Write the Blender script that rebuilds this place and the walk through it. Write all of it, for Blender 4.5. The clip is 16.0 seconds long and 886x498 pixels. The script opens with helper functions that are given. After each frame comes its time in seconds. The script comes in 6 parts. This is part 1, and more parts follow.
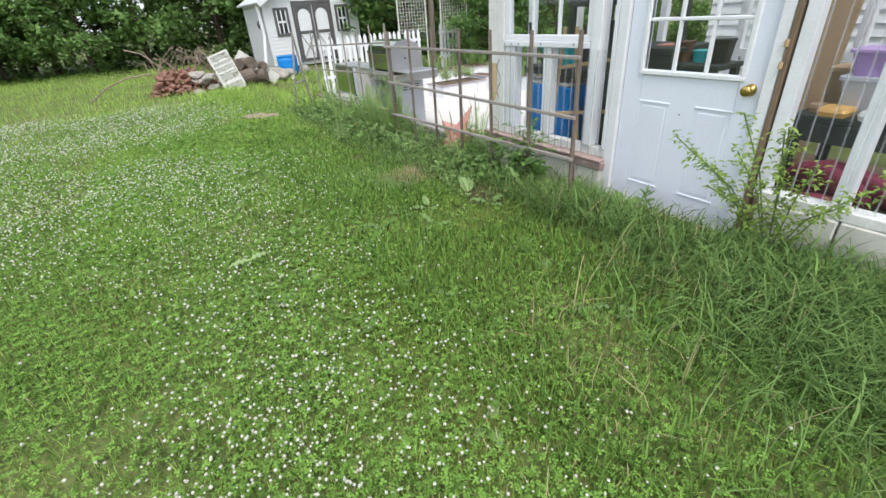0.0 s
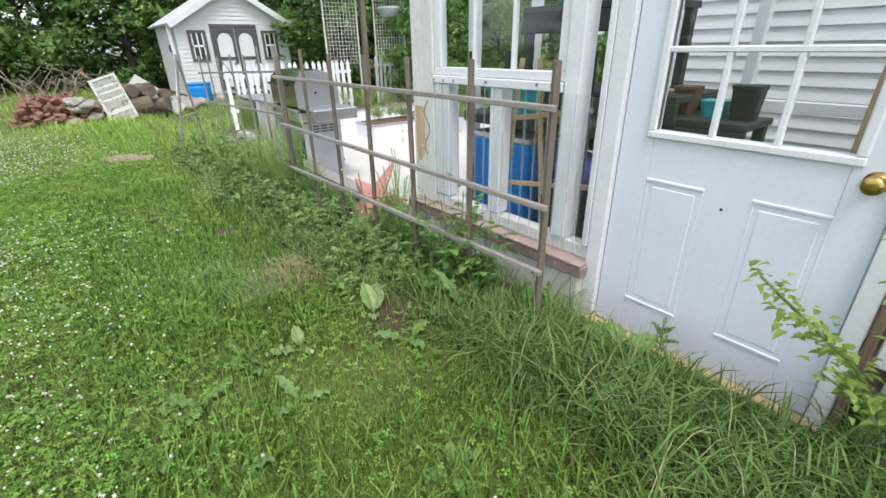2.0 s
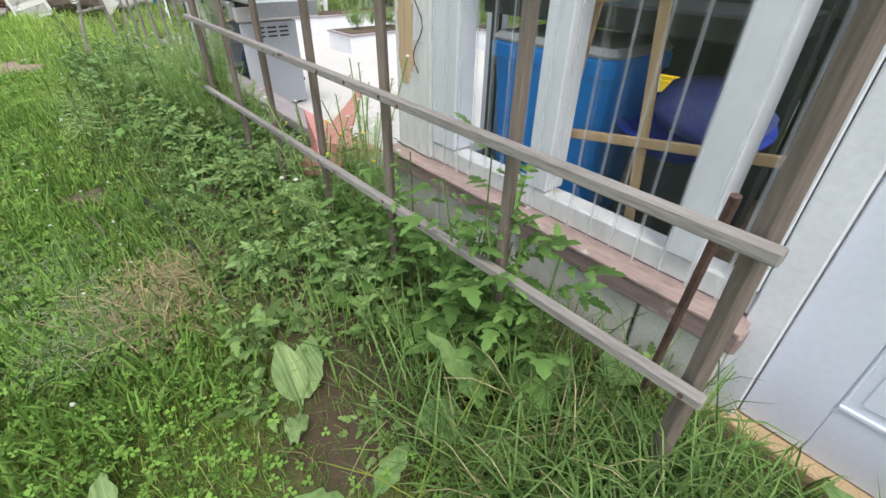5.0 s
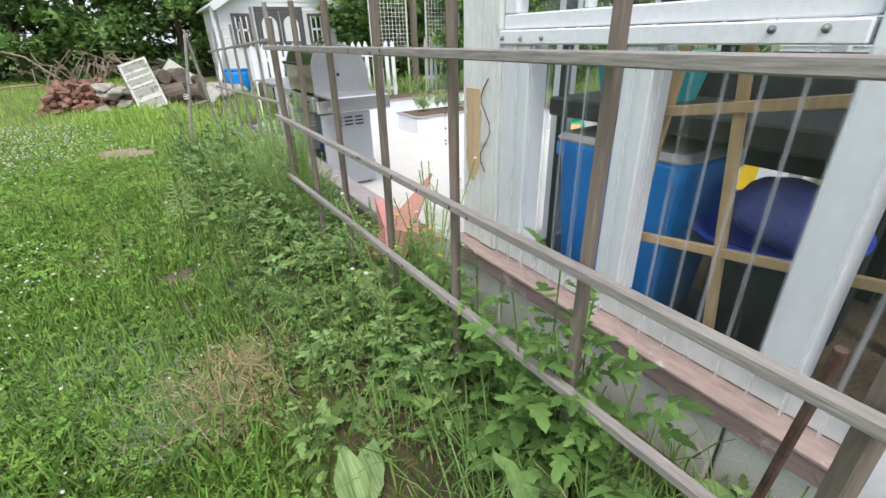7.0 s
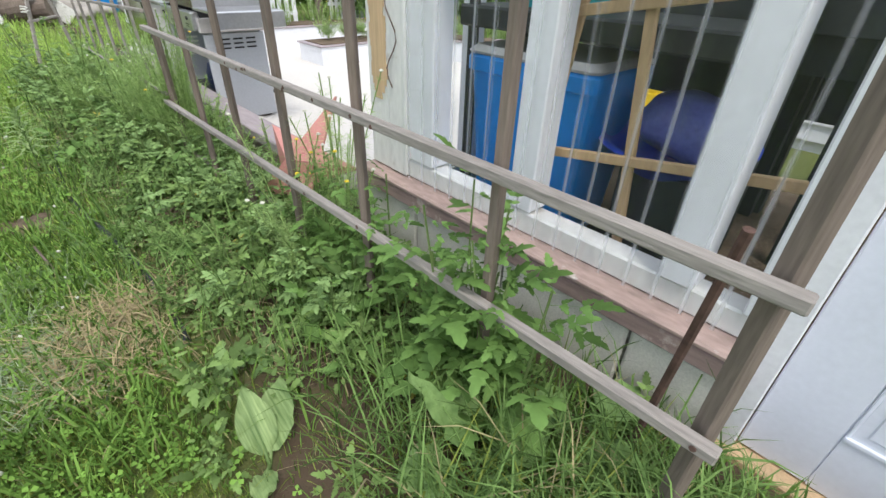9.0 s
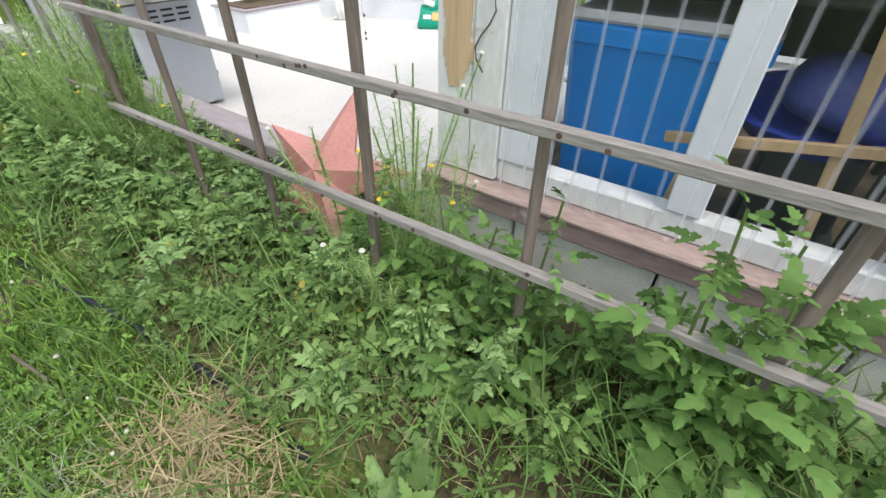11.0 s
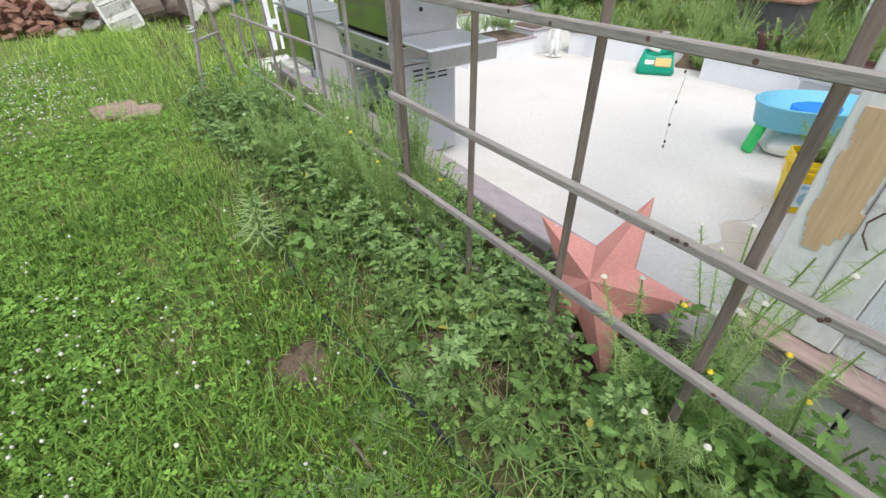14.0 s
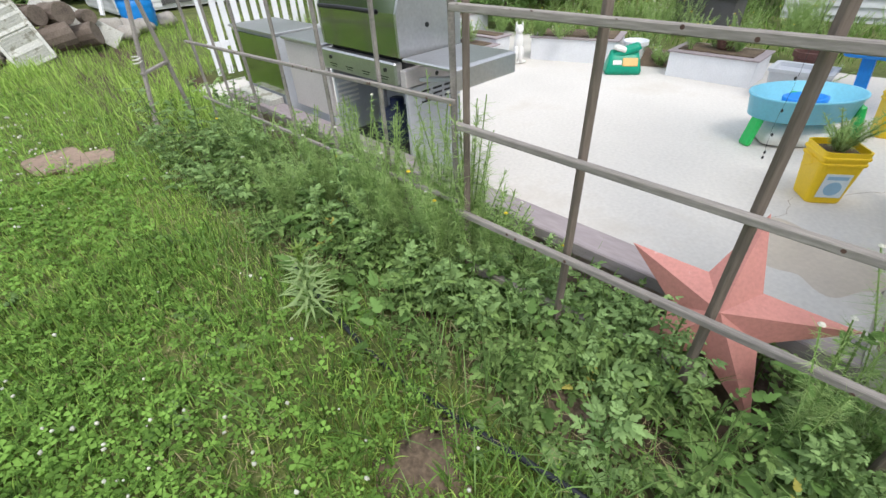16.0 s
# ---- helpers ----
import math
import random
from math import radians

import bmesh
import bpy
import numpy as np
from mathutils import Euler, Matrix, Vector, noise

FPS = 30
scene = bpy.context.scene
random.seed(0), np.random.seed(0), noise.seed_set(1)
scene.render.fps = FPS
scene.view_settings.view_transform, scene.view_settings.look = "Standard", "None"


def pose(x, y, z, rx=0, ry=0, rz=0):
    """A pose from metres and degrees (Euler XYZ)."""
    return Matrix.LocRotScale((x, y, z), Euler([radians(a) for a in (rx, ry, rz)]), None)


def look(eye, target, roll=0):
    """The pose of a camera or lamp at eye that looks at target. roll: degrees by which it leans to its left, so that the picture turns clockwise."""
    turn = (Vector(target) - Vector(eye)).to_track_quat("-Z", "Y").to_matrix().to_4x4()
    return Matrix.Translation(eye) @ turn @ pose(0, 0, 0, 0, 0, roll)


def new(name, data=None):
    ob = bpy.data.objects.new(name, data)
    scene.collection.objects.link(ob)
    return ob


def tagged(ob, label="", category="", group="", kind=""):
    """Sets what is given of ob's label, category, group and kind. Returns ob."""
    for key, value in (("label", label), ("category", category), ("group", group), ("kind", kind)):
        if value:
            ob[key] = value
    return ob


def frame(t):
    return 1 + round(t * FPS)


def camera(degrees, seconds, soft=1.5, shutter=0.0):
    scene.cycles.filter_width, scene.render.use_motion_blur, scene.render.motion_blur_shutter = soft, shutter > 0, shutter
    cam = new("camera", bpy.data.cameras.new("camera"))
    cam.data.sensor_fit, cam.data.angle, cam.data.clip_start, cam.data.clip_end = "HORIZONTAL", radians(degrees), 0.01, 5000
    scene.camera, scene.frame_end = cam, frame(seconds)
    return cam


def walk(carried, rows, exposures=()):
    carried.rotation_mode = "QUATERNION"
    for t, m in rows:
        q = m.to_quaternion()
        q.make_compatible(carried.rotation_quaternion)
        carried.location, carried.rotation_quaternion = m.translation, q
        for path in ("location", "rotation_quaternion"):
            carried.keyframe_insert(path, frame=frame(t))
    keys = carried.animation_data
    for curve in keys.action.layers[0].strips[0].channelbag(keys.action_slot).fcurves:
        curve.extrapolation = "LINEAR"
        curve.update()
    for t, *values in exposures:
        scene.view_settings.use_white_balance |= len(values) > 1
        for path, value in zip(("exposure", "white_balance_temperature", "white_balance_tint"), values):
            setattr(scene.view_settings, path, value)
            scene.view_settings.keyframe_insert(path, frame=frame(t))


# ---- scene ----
cam = camera(90.5, 16.0)
PATH = [
    (0, (0.125, -0.183, 1.409), (1.028, 1.326, 0.456), -4.0),
    (0.5, (0.418, 0.114, 1.373), (1.471, 1.545, 0.456), -3.1),
    (1, (0.728, 0.426, 1.349), (1.823, 1.843, 0.459), -2.4),
    (1.5, (1.021, 0.689, 1.325), (2.145, 2.101, 0.462), -1.4),
    (2, (1.194, 0.93, 1.299), (2.324, 2.35, 0.458), -1.0),
    (2.5, (1.335, 1.155, 1.306), (2.466, 2.587, 0.487), 0.2),
    (3, (1.516, 1.307, 1.222), (2.636, 2.677, 0.291), 0.7),
    (3.2, (1.611, 1.347, 1.176), (2.713, 2.648, 0.131), 1.2),
    (5.3, (1.942, 1.966, 1.005), (3.003, 3.238, -0.115), 0.9),
    (5.5, (1.93, 1.975, 1.037), (2.966, 3.329, -0.009), 0.4),
    (5.8, (1.929, 1.975, 1.092), (2.893, 3.452, 0.148), -1.5),
    (6, (1.925, 1.964, 1.113), (2.874, 3.472, 0.204), -1.5),
    (6.5, (1.936, 1.968, 1.121), (2.887, 3.486, 0.231), -1.5),
    (7, (1.946, 1.976, 1.118), (2.893, 3.506, 0.245), -1.5),
    (7.5, (1.955, 1.981, 1.112), (2.892, 3.53, 0.261), -1.7),
    (8, (2.015, 1.969, 1.039), (3.027, 3.457, 0.166), -0.7),
    (8.2, (2.038, 1.965, 1.013), (3.088, 3.394, 0.088), -0.6),
    (10.3, (1.921, 2.365, 0.99), (3.203, 3.318, -0.212), 2.4),
    (10.5, (1.934, 2.465, 0.983), (3.216, 3.412, -0.225), -0.2),
    (11, (1.879, 2.704, 0.988), (3.178, 3.607, -0.235), 0.7),
    (11.5, (1.793, 2.935, 1.003), (3.08, 3.84, -0.232), 1.3),
    (12, (1.704, 3.135, 1.064), (2.939, 4.108, -0.173), 1.9),
    (12.5, (1.703, 3.247, 1.08), (2.828, 4.356, -0.147), 1.4),
    (13, (1.728, 3.288, 1.145), (2.764, 4.492, -0.07), 0.3),
    (13.5, (1.724, 3.242, 1.212), (2.721, 4.484, 0.003), -0.4),
    (14, (1.691, 3.239, 1.278), (2.586, 4.57, 0.084), -1.4),
    (14.5, (1.666, 3.294, 1.286), (2.505, 4.669, 0.1), -2.0),
    (15, (1.589, 3.454, 1.304), (2.552, 4.754, 0.128), -1.2),
    (15.5, (1.47, 3.61, 1.306), (2.527, 4.84, 0.136), -2.8),
    (16, (1.444, 3.818, 1.284), (2.549, 4.997, 0.106), -2.9),
]
walk(cam, [(t, look(eye, target, roll)) for t, eye, target, roll in PATH], [(0, 0.53), (2, 0.52), (3, 0.47), (8, 0.53), (11, 0.54), (12, 0.48), (13.5, 0.42), (16, 0.36)])


# ---------------- world and sun: overcast summer day ----------------
world = bpy.data.worlds.new("world")
scene.world = world
world.use_nodes = True
wn = world.node_tree.nodes
sky = wn.new("ShaderNodeTexSky")
sky.sky_type, sky.sun_disc = "NISHITA", False
sky.sun_elevation, sky.sun_rotation = radians(58), radians(200)
sky.air_density, sky.dust_density, sky.ozone_density = 1.0, 3.5, 1.0
soften = wn.new("ShaderNodeMixRGB")
soften.inputs[0].default_value = 0.6
soften.inputs[2].default_value = (8.2, 8.7, 9.5, 1)
world.node_tree.links.new(sky.outputs[0], soften.inputs[1])
world.node_tree.links.new(soften.outputs[0], wn["Background"].inputs[0])
wn["Background"].inputs[1].default_value = 0.15
sun = new("sun", bpy.data.lights.new("sun", "SUN"))
sun.data.energy, sun.data.angle, sun.data.color = 1.2, radians(14), (1, 0.97, 0.92)
sun.matrix_world = look((0, 0, 30), (8, 16, 0))
scene.view_settings.exposure = 0.55

# ---------------- materials ----------------


def material(name, colour, rough=0.7, metal=0.0, dark=0.75, scale=6.0, fine=60.0, bump=0.2, spec=0.4, hue=None, island=False, stretch=None, translucent=0.0, stain=None):
    """A surface with variation at two scales: broad patches and fine grain."""
    m = bpy.data.materials.new(name)
    m.use_nodes = True
    nt = m.node_tree
    n, l = nt.nodes, nt.links
    b = n["Principled BSDF"]
    co = n.new("ShaderNodeTexCoord")
    mp = n.new("ShaderNodeMapping")
    l.new(co.outputs["Object"], mp.inputs[0])
    if stretch:
        mp.inputs["Scale"].default_value = stretch
    big, small = n.new("ShaderNodeTexNoise"), n.new("ShaderNodeTexNoise")
    big.inputs["Scale"].default_value, big.inputs["Detail"].default_value = scale, 5
    small.inputs["Scale"].default_value, small.inputs["Detail"].default_value = fine, 4
    l.new(mp.outputs[0], big.inputs["Vector"])
    l.new(mp.outputs[0], small.inputs["Vector"])
    add = n.new("ShaderNodeMath")
    add.operation = "ADD"
    half = n.new("ShaderNodeMath")
    half.operation = "MULTIPLY"
    half.inputs[1].default_value = 0.5
    l.new(big.outputs[0], add.inputs[0])
    l.new(small.outputs[0], add.inputs[1])
    l.new(add.outputs[0], half.inputs[0])
    src = half.outputs[0]
    if island:
        g = n.new("ShaderNodeNewGeometry")
        mixer = n.new("ShaderNodeMath")
        mixer.operation = "MULTIPLY_ADD"
        mixer.inputs[1].default_value = 0.55
        l.new(g.outputs["Random Per Island"], mixer.inputs[0])
        s2 = n.new("ShaderNodeMath")
        s2.operation = "MULTIPLY"
        s2.inputs[1].default_value = 0.45
        l.new(src, s2.inputs[0])
        l.new(s2.outputs[0], mixer.inputs[2])
        src = mixer.outputs[0]
    ramp = n.new("ShaderNodeValToRGB")
    e = ramp.color_ramp.elements
    e[0].position, e[1].position = (0.12, 0.9) if island else (0.34, 0.66)
    e[0].color = (*[c * dark for c in colour], 1)
    e[1].color = (*(hue or [min(1, c * (1 + (1 - dark) * 0.35)) for c in colour]), 1)
    l.new(src, ramp.inputs[0])
    out = ramp.outputs[0]
    if stain:
        st, lo = n.new("ShaderNodeTexNoise"), n.new("ShaderNodeValToRGB")
        st.inputs["Scale"].default_value, st.inputs["Detail"].default_value, st.inputs["Roughness"].default_value = stain[1], 8, 0.65
        l.new(co.outputs["Object"], st.inputs["Vector"])
        lo.color_ramp.elements[0].position, lo.color_ramp.elements[1].position = stain[2], stain[2] + (stain[3] if len(stain) > 3 else 0.06)
        mx = n.new("ShaderNodeMixRGB")
        mx.inputs[2].default_value = (*stain[0], 1)
        l.new(st.outputs[0], lo.inputs[0])
        l.new(lo.outputs[0], mx.inputs[0])
        l.new(out, mx.inputs[1])
        out = mx.outputs[0]
    l.new(out, b.inputs["Base Color"])
    b.inputs["Roughness"].default_value = rough
    b.inputs["Metallic"].default_value = metal
    b.inputs["Specular IOR Level"].default_value = spec
    if bump:
        bp = n.new("ShaderNodeBump")
        bp.inputs["Strength"].default_value, bp.inputs["Distance"].default_value = bump, 0.01
        l.new(half.outputs[0], bp.inputs["Height"])
        l.new(bp.outputs[0], b.inputs["Normal"])
    if translucent:
        tr, mix = n.new("ShaderNodeBsdfTranslucent"), n.new("ShaderNodeMixShader")
        mix.inputs[0].default_value = translucent
        l.new(out, tr.inputs[0])
        l.new(b.outputs[0], mix.inputs[1])
        l.new(tr.outputs[0], mix.inputs[2])
        l.new(mix.outputs[0], n["Material Output"].inputs[0])
    return m


def clear(name, tint, rough, gain, power, least):
    """Thin clear sheet: lets light straight through, with a gloss that grows at grazing angles."""
    m = bpy.data.materials.new(name)
    m.use_nodes = True
    n, l = m.node_tree.nodes, m.node_tree.links
    n.remove(n["Principled BSDF"])
    a, g, f, mix = n.new("ShaderNodeBsdfTransparent"), n.new("ShaderNodeBsdfGlossy"), n.new("ShaderNodeLayerWeight"), n.new("ShaderNodeMixShader")
    a.inputs[0].default_value = (*tint, 1)
    g.inputs["Roughness"].default_value = rough
    p = n.new("ShaderNodeMath")
    p.operation = "POWER"
    p.inputs[1].default_value = power
    s = n.new("ShaderNodeMath")
    s.operation = "MULTIPLY_ADD"
    s.inputs[1].default_value, s.inputs[2].default_value = gain, least
    l.new(f.outputs["Facing"], p.inputs[0])
    l.new(p.outputs[0], s.inputs[0])
    l.new(s.outputs[0], mix.inputs[0])
    l.new(a.outputs[0], mix.inputs[1])
    l.new(g.outputs[0], mix.inputs[2])
    l.new(mix.outputs[0], n["Material Output"].inputs[0])
    return m


M_white = material("white paint", (0.78, 0.79, 0.82), 0.55, dark=0.9, bump=0.08)
M_door = material("door paint", (0.745, 0.775, 0.865), 0.42, dark=0.94, scale=3, bump=0.03)
M_peel = material("peeling paint", (0.74, 0.74, 0.72), 0.7, dark=0.82, scale=9, bump=0.3, stain=((0.46, 0.42, 0.38), 6, 0.61), stretch=(1, 1, 0.35))
M_peelb = material("sill paint worn to pink", (0.42, 0.31, 0.275), 0.75, dark=0.66, scale=7, bump=0.4, stain=((0.62, 0.58, 0.54), 7, 0.62), stretch=(1, 0.3, 1))
M_bare = material("bare wood", (0.6, 0.43, 0.26), 0.8, dark=0.75, scale=8, fine=120, stretch=(1, 1, 0.08))
M_lath = material("weathered wood", (0.325, 0.295, 0.27), 0.85, dark=0.6, scale=10, fine=140, bump=0.4, stretch=(1, 0.12, 1))
M_post = material("weathered post", (0.205, 0.165, 0.135), 0.85, dark=0.6, scale=10, fine=140, bump=0.4, stretch=(1, 1, 0.1))
M_raw = material("raw pine", (0.52, 0.36, 0.2), 0.75, dark=0.75, scale=5, fine=90, stretch=(1, 1, 0.15))
M_oldraw = material("aged raw wood", (0.21, 0.15, 0.1), 0.85, dark=0.55, scale=6, fine=100, bump=0.3, stretch=(1, 1, 0.12))
M_brown = material("brown timber paint", (0.31, 0.225, 0.205), 0.75, dark=0.6, scale=8, fine=60, bump=0.5, stain=((0.46, 0.38, 0.34), 9, 0.57), stretch=(1, 0.2, 1))
M_band = material("grey-purple timber", (0.36, 0.31, 0.32), 0.75, dark=0.75, scale=3, fine=60, bump=0.2, stretch=(1, 0.2, 1))
M_block = material("concrete block", (0.63, 0.62, 0.56), 0.92, dark=0.76, scale=7, fine=160, bump=0.5, stain=((0.4, 0.41, 0.34), 5, 0.64))
M_patio = material("patio concrete", (0.66, 0.63, 0.59), 0.85, dark=0.86, scale=0.9, fine=40, bump=0.15, stain=((0.55, 0.5, 0.44), 0.9, 0.57, 0.2))
M_soil = material("brown soil", (0.12, 0.085, 0.058), 0.95, dark=0.5, scale=6, fine=70, bump=0.9, hue=(0.21, 0.155, 0.105))
M_lawn = material("lawn floor", (0.085, 0.125, 0.028), 0.95, dark=0.5, scale=2.4, fine=70, bump=1.0, hue=(0.19, 0.22, 0.065))
gn, gl = M_lawn.node_tree.nodes, M_lawn.node_tree.links
g_xyz, g_co, g_no = gn.new("ShaderNodeSeparateXYZ"), gn.new("ShaderNodeTexCoord"), gn.new("ShaderNodeTexNoise")
g_no.inputs["Scale"].default_value, g_no.inputs["Detail"].default_value = 2.2, 6
gl.new(g_co.outputs["Object"], g_xyz.inputs[0])
gl.new(g_co.outputs["Object"], g_no.inputs["Vector"])
g_sum = gn.new("ShaderNodeMath")
g_sum.operation = "MULTIPLY_ADD"
g_sum.inputs[1].default_value = 1.6
gl.new(g_no.outputs[0], g_sum.inputs[0])
gl.new(g_xyz.outputs[0], g_sum.inputs[2])
g_map = gn.new("ShaderNodeMapRange")
g_map.inputs[1].default_value, g_map.inputs[2].default_value = 2.85, 3.1
gl.new(g_sum.outputs[0], g_map.inputs[0])
g_mix = gn.new("ShaderNodeMixRGB")
g_mix.inputs[2].default_value = (0.085, 0.06, 0.038, 1)
g_east = gn.new("ShaderNodeMapRange")
g_east.inputs[1].default_value, g_east.inputs[2].default_value = 3.5, 3.2
gl.new(g_xyz.outputs[0], g_east.inputs[0])
g_mul = gn.new("ShaderNodeMath")
g_mul.operation = "MULTIPLY"
gl.new(g_map.outputs[0], g_mul.inputs[0])
gl.new(g_east.outputs[0], g_mul.inputs[1])
gl.new(g_mul.outputs[0], g_mix.inputs[0])
g_base = gn["Principled BSDF"].inputs["Base Color"]
gl.new(g_base.links[0].from_socket, g_mix.inputs[1])
gl.new(g_mix.outputs[0], g_base)
M_glass = clear("window glass", (0.97, 0.985, 0.98), 0.02, 0.8, 4.0, 0.04)
M_corr = clear("clear corrugated plastic", (0.95, 0.96, 0.965), 0.1, 0.5, 2.5, 0.04)
cn, cl = M_corr.node_tree.nodes, M_corr.node_tree.links
# White streaks painted along the ridge crests stand for light bent there.
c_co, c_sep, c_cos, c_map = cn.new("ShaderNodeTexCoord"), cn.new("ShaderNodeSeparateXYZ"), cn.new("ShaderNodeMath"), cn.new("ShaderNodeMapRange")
c_mul, c_no, c_pr, c_df, c_tr, c_streak, c_out = cn.new("ShaderNodeMath"), cn.new("ShaderNodeTexNoise"), cn.new("ShaderNodeMath"), cn.new("ShaderNodeBsdfDiffuse"), cn.new("ShaderNodeBsdfTranslucent"), cn.new("ShaderNodeMixShader"), cn.new("ShaderNodeMixShader")
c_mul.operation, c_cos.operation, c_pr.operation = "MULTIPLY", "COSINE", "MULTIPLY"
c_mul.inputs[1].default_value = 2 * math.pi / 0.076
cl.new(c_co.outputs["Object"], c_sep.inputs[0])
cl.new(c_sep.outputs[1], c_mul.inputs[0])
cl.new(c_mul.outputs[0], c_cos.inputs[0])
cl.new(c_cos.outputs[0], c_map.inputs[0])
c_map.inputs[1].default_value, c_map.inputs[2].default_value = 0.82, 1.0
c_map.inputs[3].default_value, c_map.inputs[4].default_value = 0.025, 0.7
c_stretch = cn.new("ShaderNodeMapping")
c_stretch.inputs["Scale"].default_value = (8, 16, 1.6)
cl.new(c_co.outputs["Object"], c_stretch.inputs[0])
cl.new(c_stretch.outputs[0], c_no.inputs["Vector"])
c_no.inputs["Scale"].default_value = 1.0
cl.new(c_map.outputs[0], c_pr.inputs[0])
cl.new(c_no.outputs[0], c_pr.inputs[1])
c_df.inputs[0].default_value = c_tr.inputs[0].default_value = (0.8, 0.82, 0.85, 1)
c_streak.inputs[0].default_value = 0.5
cl.new(c_df.outputs[0], c_streak.inputs[1])
cl.new(c_tr.outputs[0], c_streak.inputs[2])
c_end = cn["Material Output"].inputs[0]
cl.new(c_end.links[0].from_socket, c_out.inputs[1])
cl.new(c_streak.outputs[0], c_out.inputs[2])
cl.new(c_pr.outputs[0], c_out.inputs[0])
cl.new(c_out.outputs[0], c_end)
M_steel = material("stainless steel", (0.6, 0.6, 0.61), 0.32, 0.9, dark=0.85, scale=4, bump=0.03)
M_greypanel = material("grey enamel", (0.5, 0.52, 0.56), 0.45, dark=0.9, scale=3, bump=0.03)
M_pinkpanel = material("pale grey panel", (0.58, 0.54, 0.53), 0.6, dark=0.88, scale=3, bump=0.04)
# Mirror steel; the green of reflected grass is put into its base colour.
M_greentint = material("lid steel tinted green", (0.36, 0.4, 0.3), 0.12, 0.95, dark=0.9, bump=0.0)
M_black = material("black plastic", (0.02, 0.02, 0.022), 0.5, dark=0.7, bump=0.05)
M_shelf = material("dark grey-green plastic", (0.03, 0.036, 0.036), 0.55, dark=0.75, scale=5, bump=0.05)
M_dark = material("dark stained bench", (0.035, 0.045, 0.045), 0.7, dark=0.6)
M_blue = material("blue plastic", (0.01, 0.26, 0.74), 0.38, dark=0.85, scale=3, bump=0.02)
M_navy = material("blue-violet plastic", (0.05, 0.1, 0.62), 0.35, dark=0.8, scale=3, bump=0.02)
M_tank = material("dark blue tank paint", (0.018, 0.028, 0.085), 0.45, dark=0.8, scale=5, bump=0.05)
M_lilac = material("lilac plastic", (0.42, 0.28, 0.55), 0.45, dark=0.85, bump=0.02)
M_dusk = material("dull blue vinyl", (0.13, 0.16, 0.44), 0.45, dark=0.7, scale=7, bump=0.2)
M_teal = material("teal plastic", (0.02, 0.4, 0.45), 0.4, dark=0.85, bump=0.02)
M_lid = material("dusty lid", (0.45, 0.45, 0.44), 0.6, dark=0.8, bump=0.1)
M_brass = material("brass", (0.55, 0.38, 0.12), 0.3, 1.0, dark=0.7, scale=30, bump=0.05)
M_bolt = material("zinc", (0.4, 0.4, 0.4), 0.5, 0.8, dark=0.6)
M_red = material("barn-red paint", (0.56, 0.25, 0.215), 0.6, dark=0.82, scale=5, fine=80, bump=0.1, stain=((0.72, 0.6, 0.56), 6, 0.68))
M_yellow = material("yellow plastic", (0.85, 0.58, 0.015), 0.4, dark=0.9, scale=3, bump=0.02)
M_label = material("printed label", (0.7, 0.78, 0.82), 0.5, dark=0.9, bump=0)
M_sticker = material("pale blue print", (0.3, 0.5, 0.66), 0.5, dark=0.9, bump=0)
M_aqua = material("aqua plastic", (0.2, 0.58, 0.75), 0.35, dark=0.88, scale=3, bump=0.02)
M_leaf_g = material("green plastic", (0.03, 0.5, 0.12), 0.4, dark=0.85, bump=0.02)
M_bluebr = material("bright blue plastic", (0.02, 0.28, 0.85), 0.4, dark=0.85, bump=0.02)
M_bag = material("green bag film", (0.0, 0.33, 0.2), 0.35, dark=0.8, scale=9, bump=0.4)
M_bagw = material("white bag film", (0.75, 0.76, 0.72), 0.4, dark=0.88, scale=9, bump=0.4)
M_bago = material("orange bag print", (0.75, 0.45, 0.15), 0.4, dark=0.8, scale=9, bump=0.3)
M_siding = material("white vinyl siding", (0.72, 0.73, 0.75), 0.5, dark=0.93, bump=0.05)
M_trim = material("dark shed trim", (0.11, 0.105, 0.11), 0.6, dark=0.8)
M_pane = material("dark window pane", (0.03, 0.035, 0.04), 0.08, dark=0.8, bump=0, spec=0.6)
M_roof = material("white roof metal", (0.72, 0.74, 0.77), 0.4, dark=0.9)
M_brick = material("old red brick", (0.3, 0.13, 0.09), 0.9, dark=0.6, scale=9, fine=80, bump=0.4, hue=(0.38, 0.22, 0.17))
M_brickp = material("pinkish stone", (0.36, 0.26, 0.2), 0.9, dark=0.6, scale=8, fine=60, bump=0.4, stain=((0.2, 0.18, 0.11), 6, 0.55))
M_log = material("weathered log", (0.2, 0.16, 0.13), 0.9, dark=0.5, scale=8, fine=60, bump=0.6)
M_junk = material("dirty white board", (0.6, 0.6, 0.55), 0.8, dark=0.65, scale=6, bump=0.3, stain=((0.3, 0.29, 0.24), 6, 0.53))
M_stone = material("rubble stone", (0.4, 0.37, 0.33), 0.9, dark=0.65, scale=5, bump=0.5)
M_statue = material("white statue", (0.78, 0.77, 0.74), 0.6, dark=0.9, scale=10, bump=0.1)
M_wire = material("coated wire", (0.72, 0.72, 0.66), 0.5, dark=0.85)
M_terra = material("dark pot", (0.13, 0.06, 0.05), 0.7, dark=0.7)
M_rust = material("rusty pipe", (0.13, 0.075, 0.06), 0.85, dark=0.5, scale=20, bump=0.5)
M_hose = material("black hose", (0.022, 0.026, 0.033), 0.45, dark=0.7)
M_straw = material("dry straw", (0.42, 0.37, 0.19), 0.9, dark=0.5, island=True, bump=0)
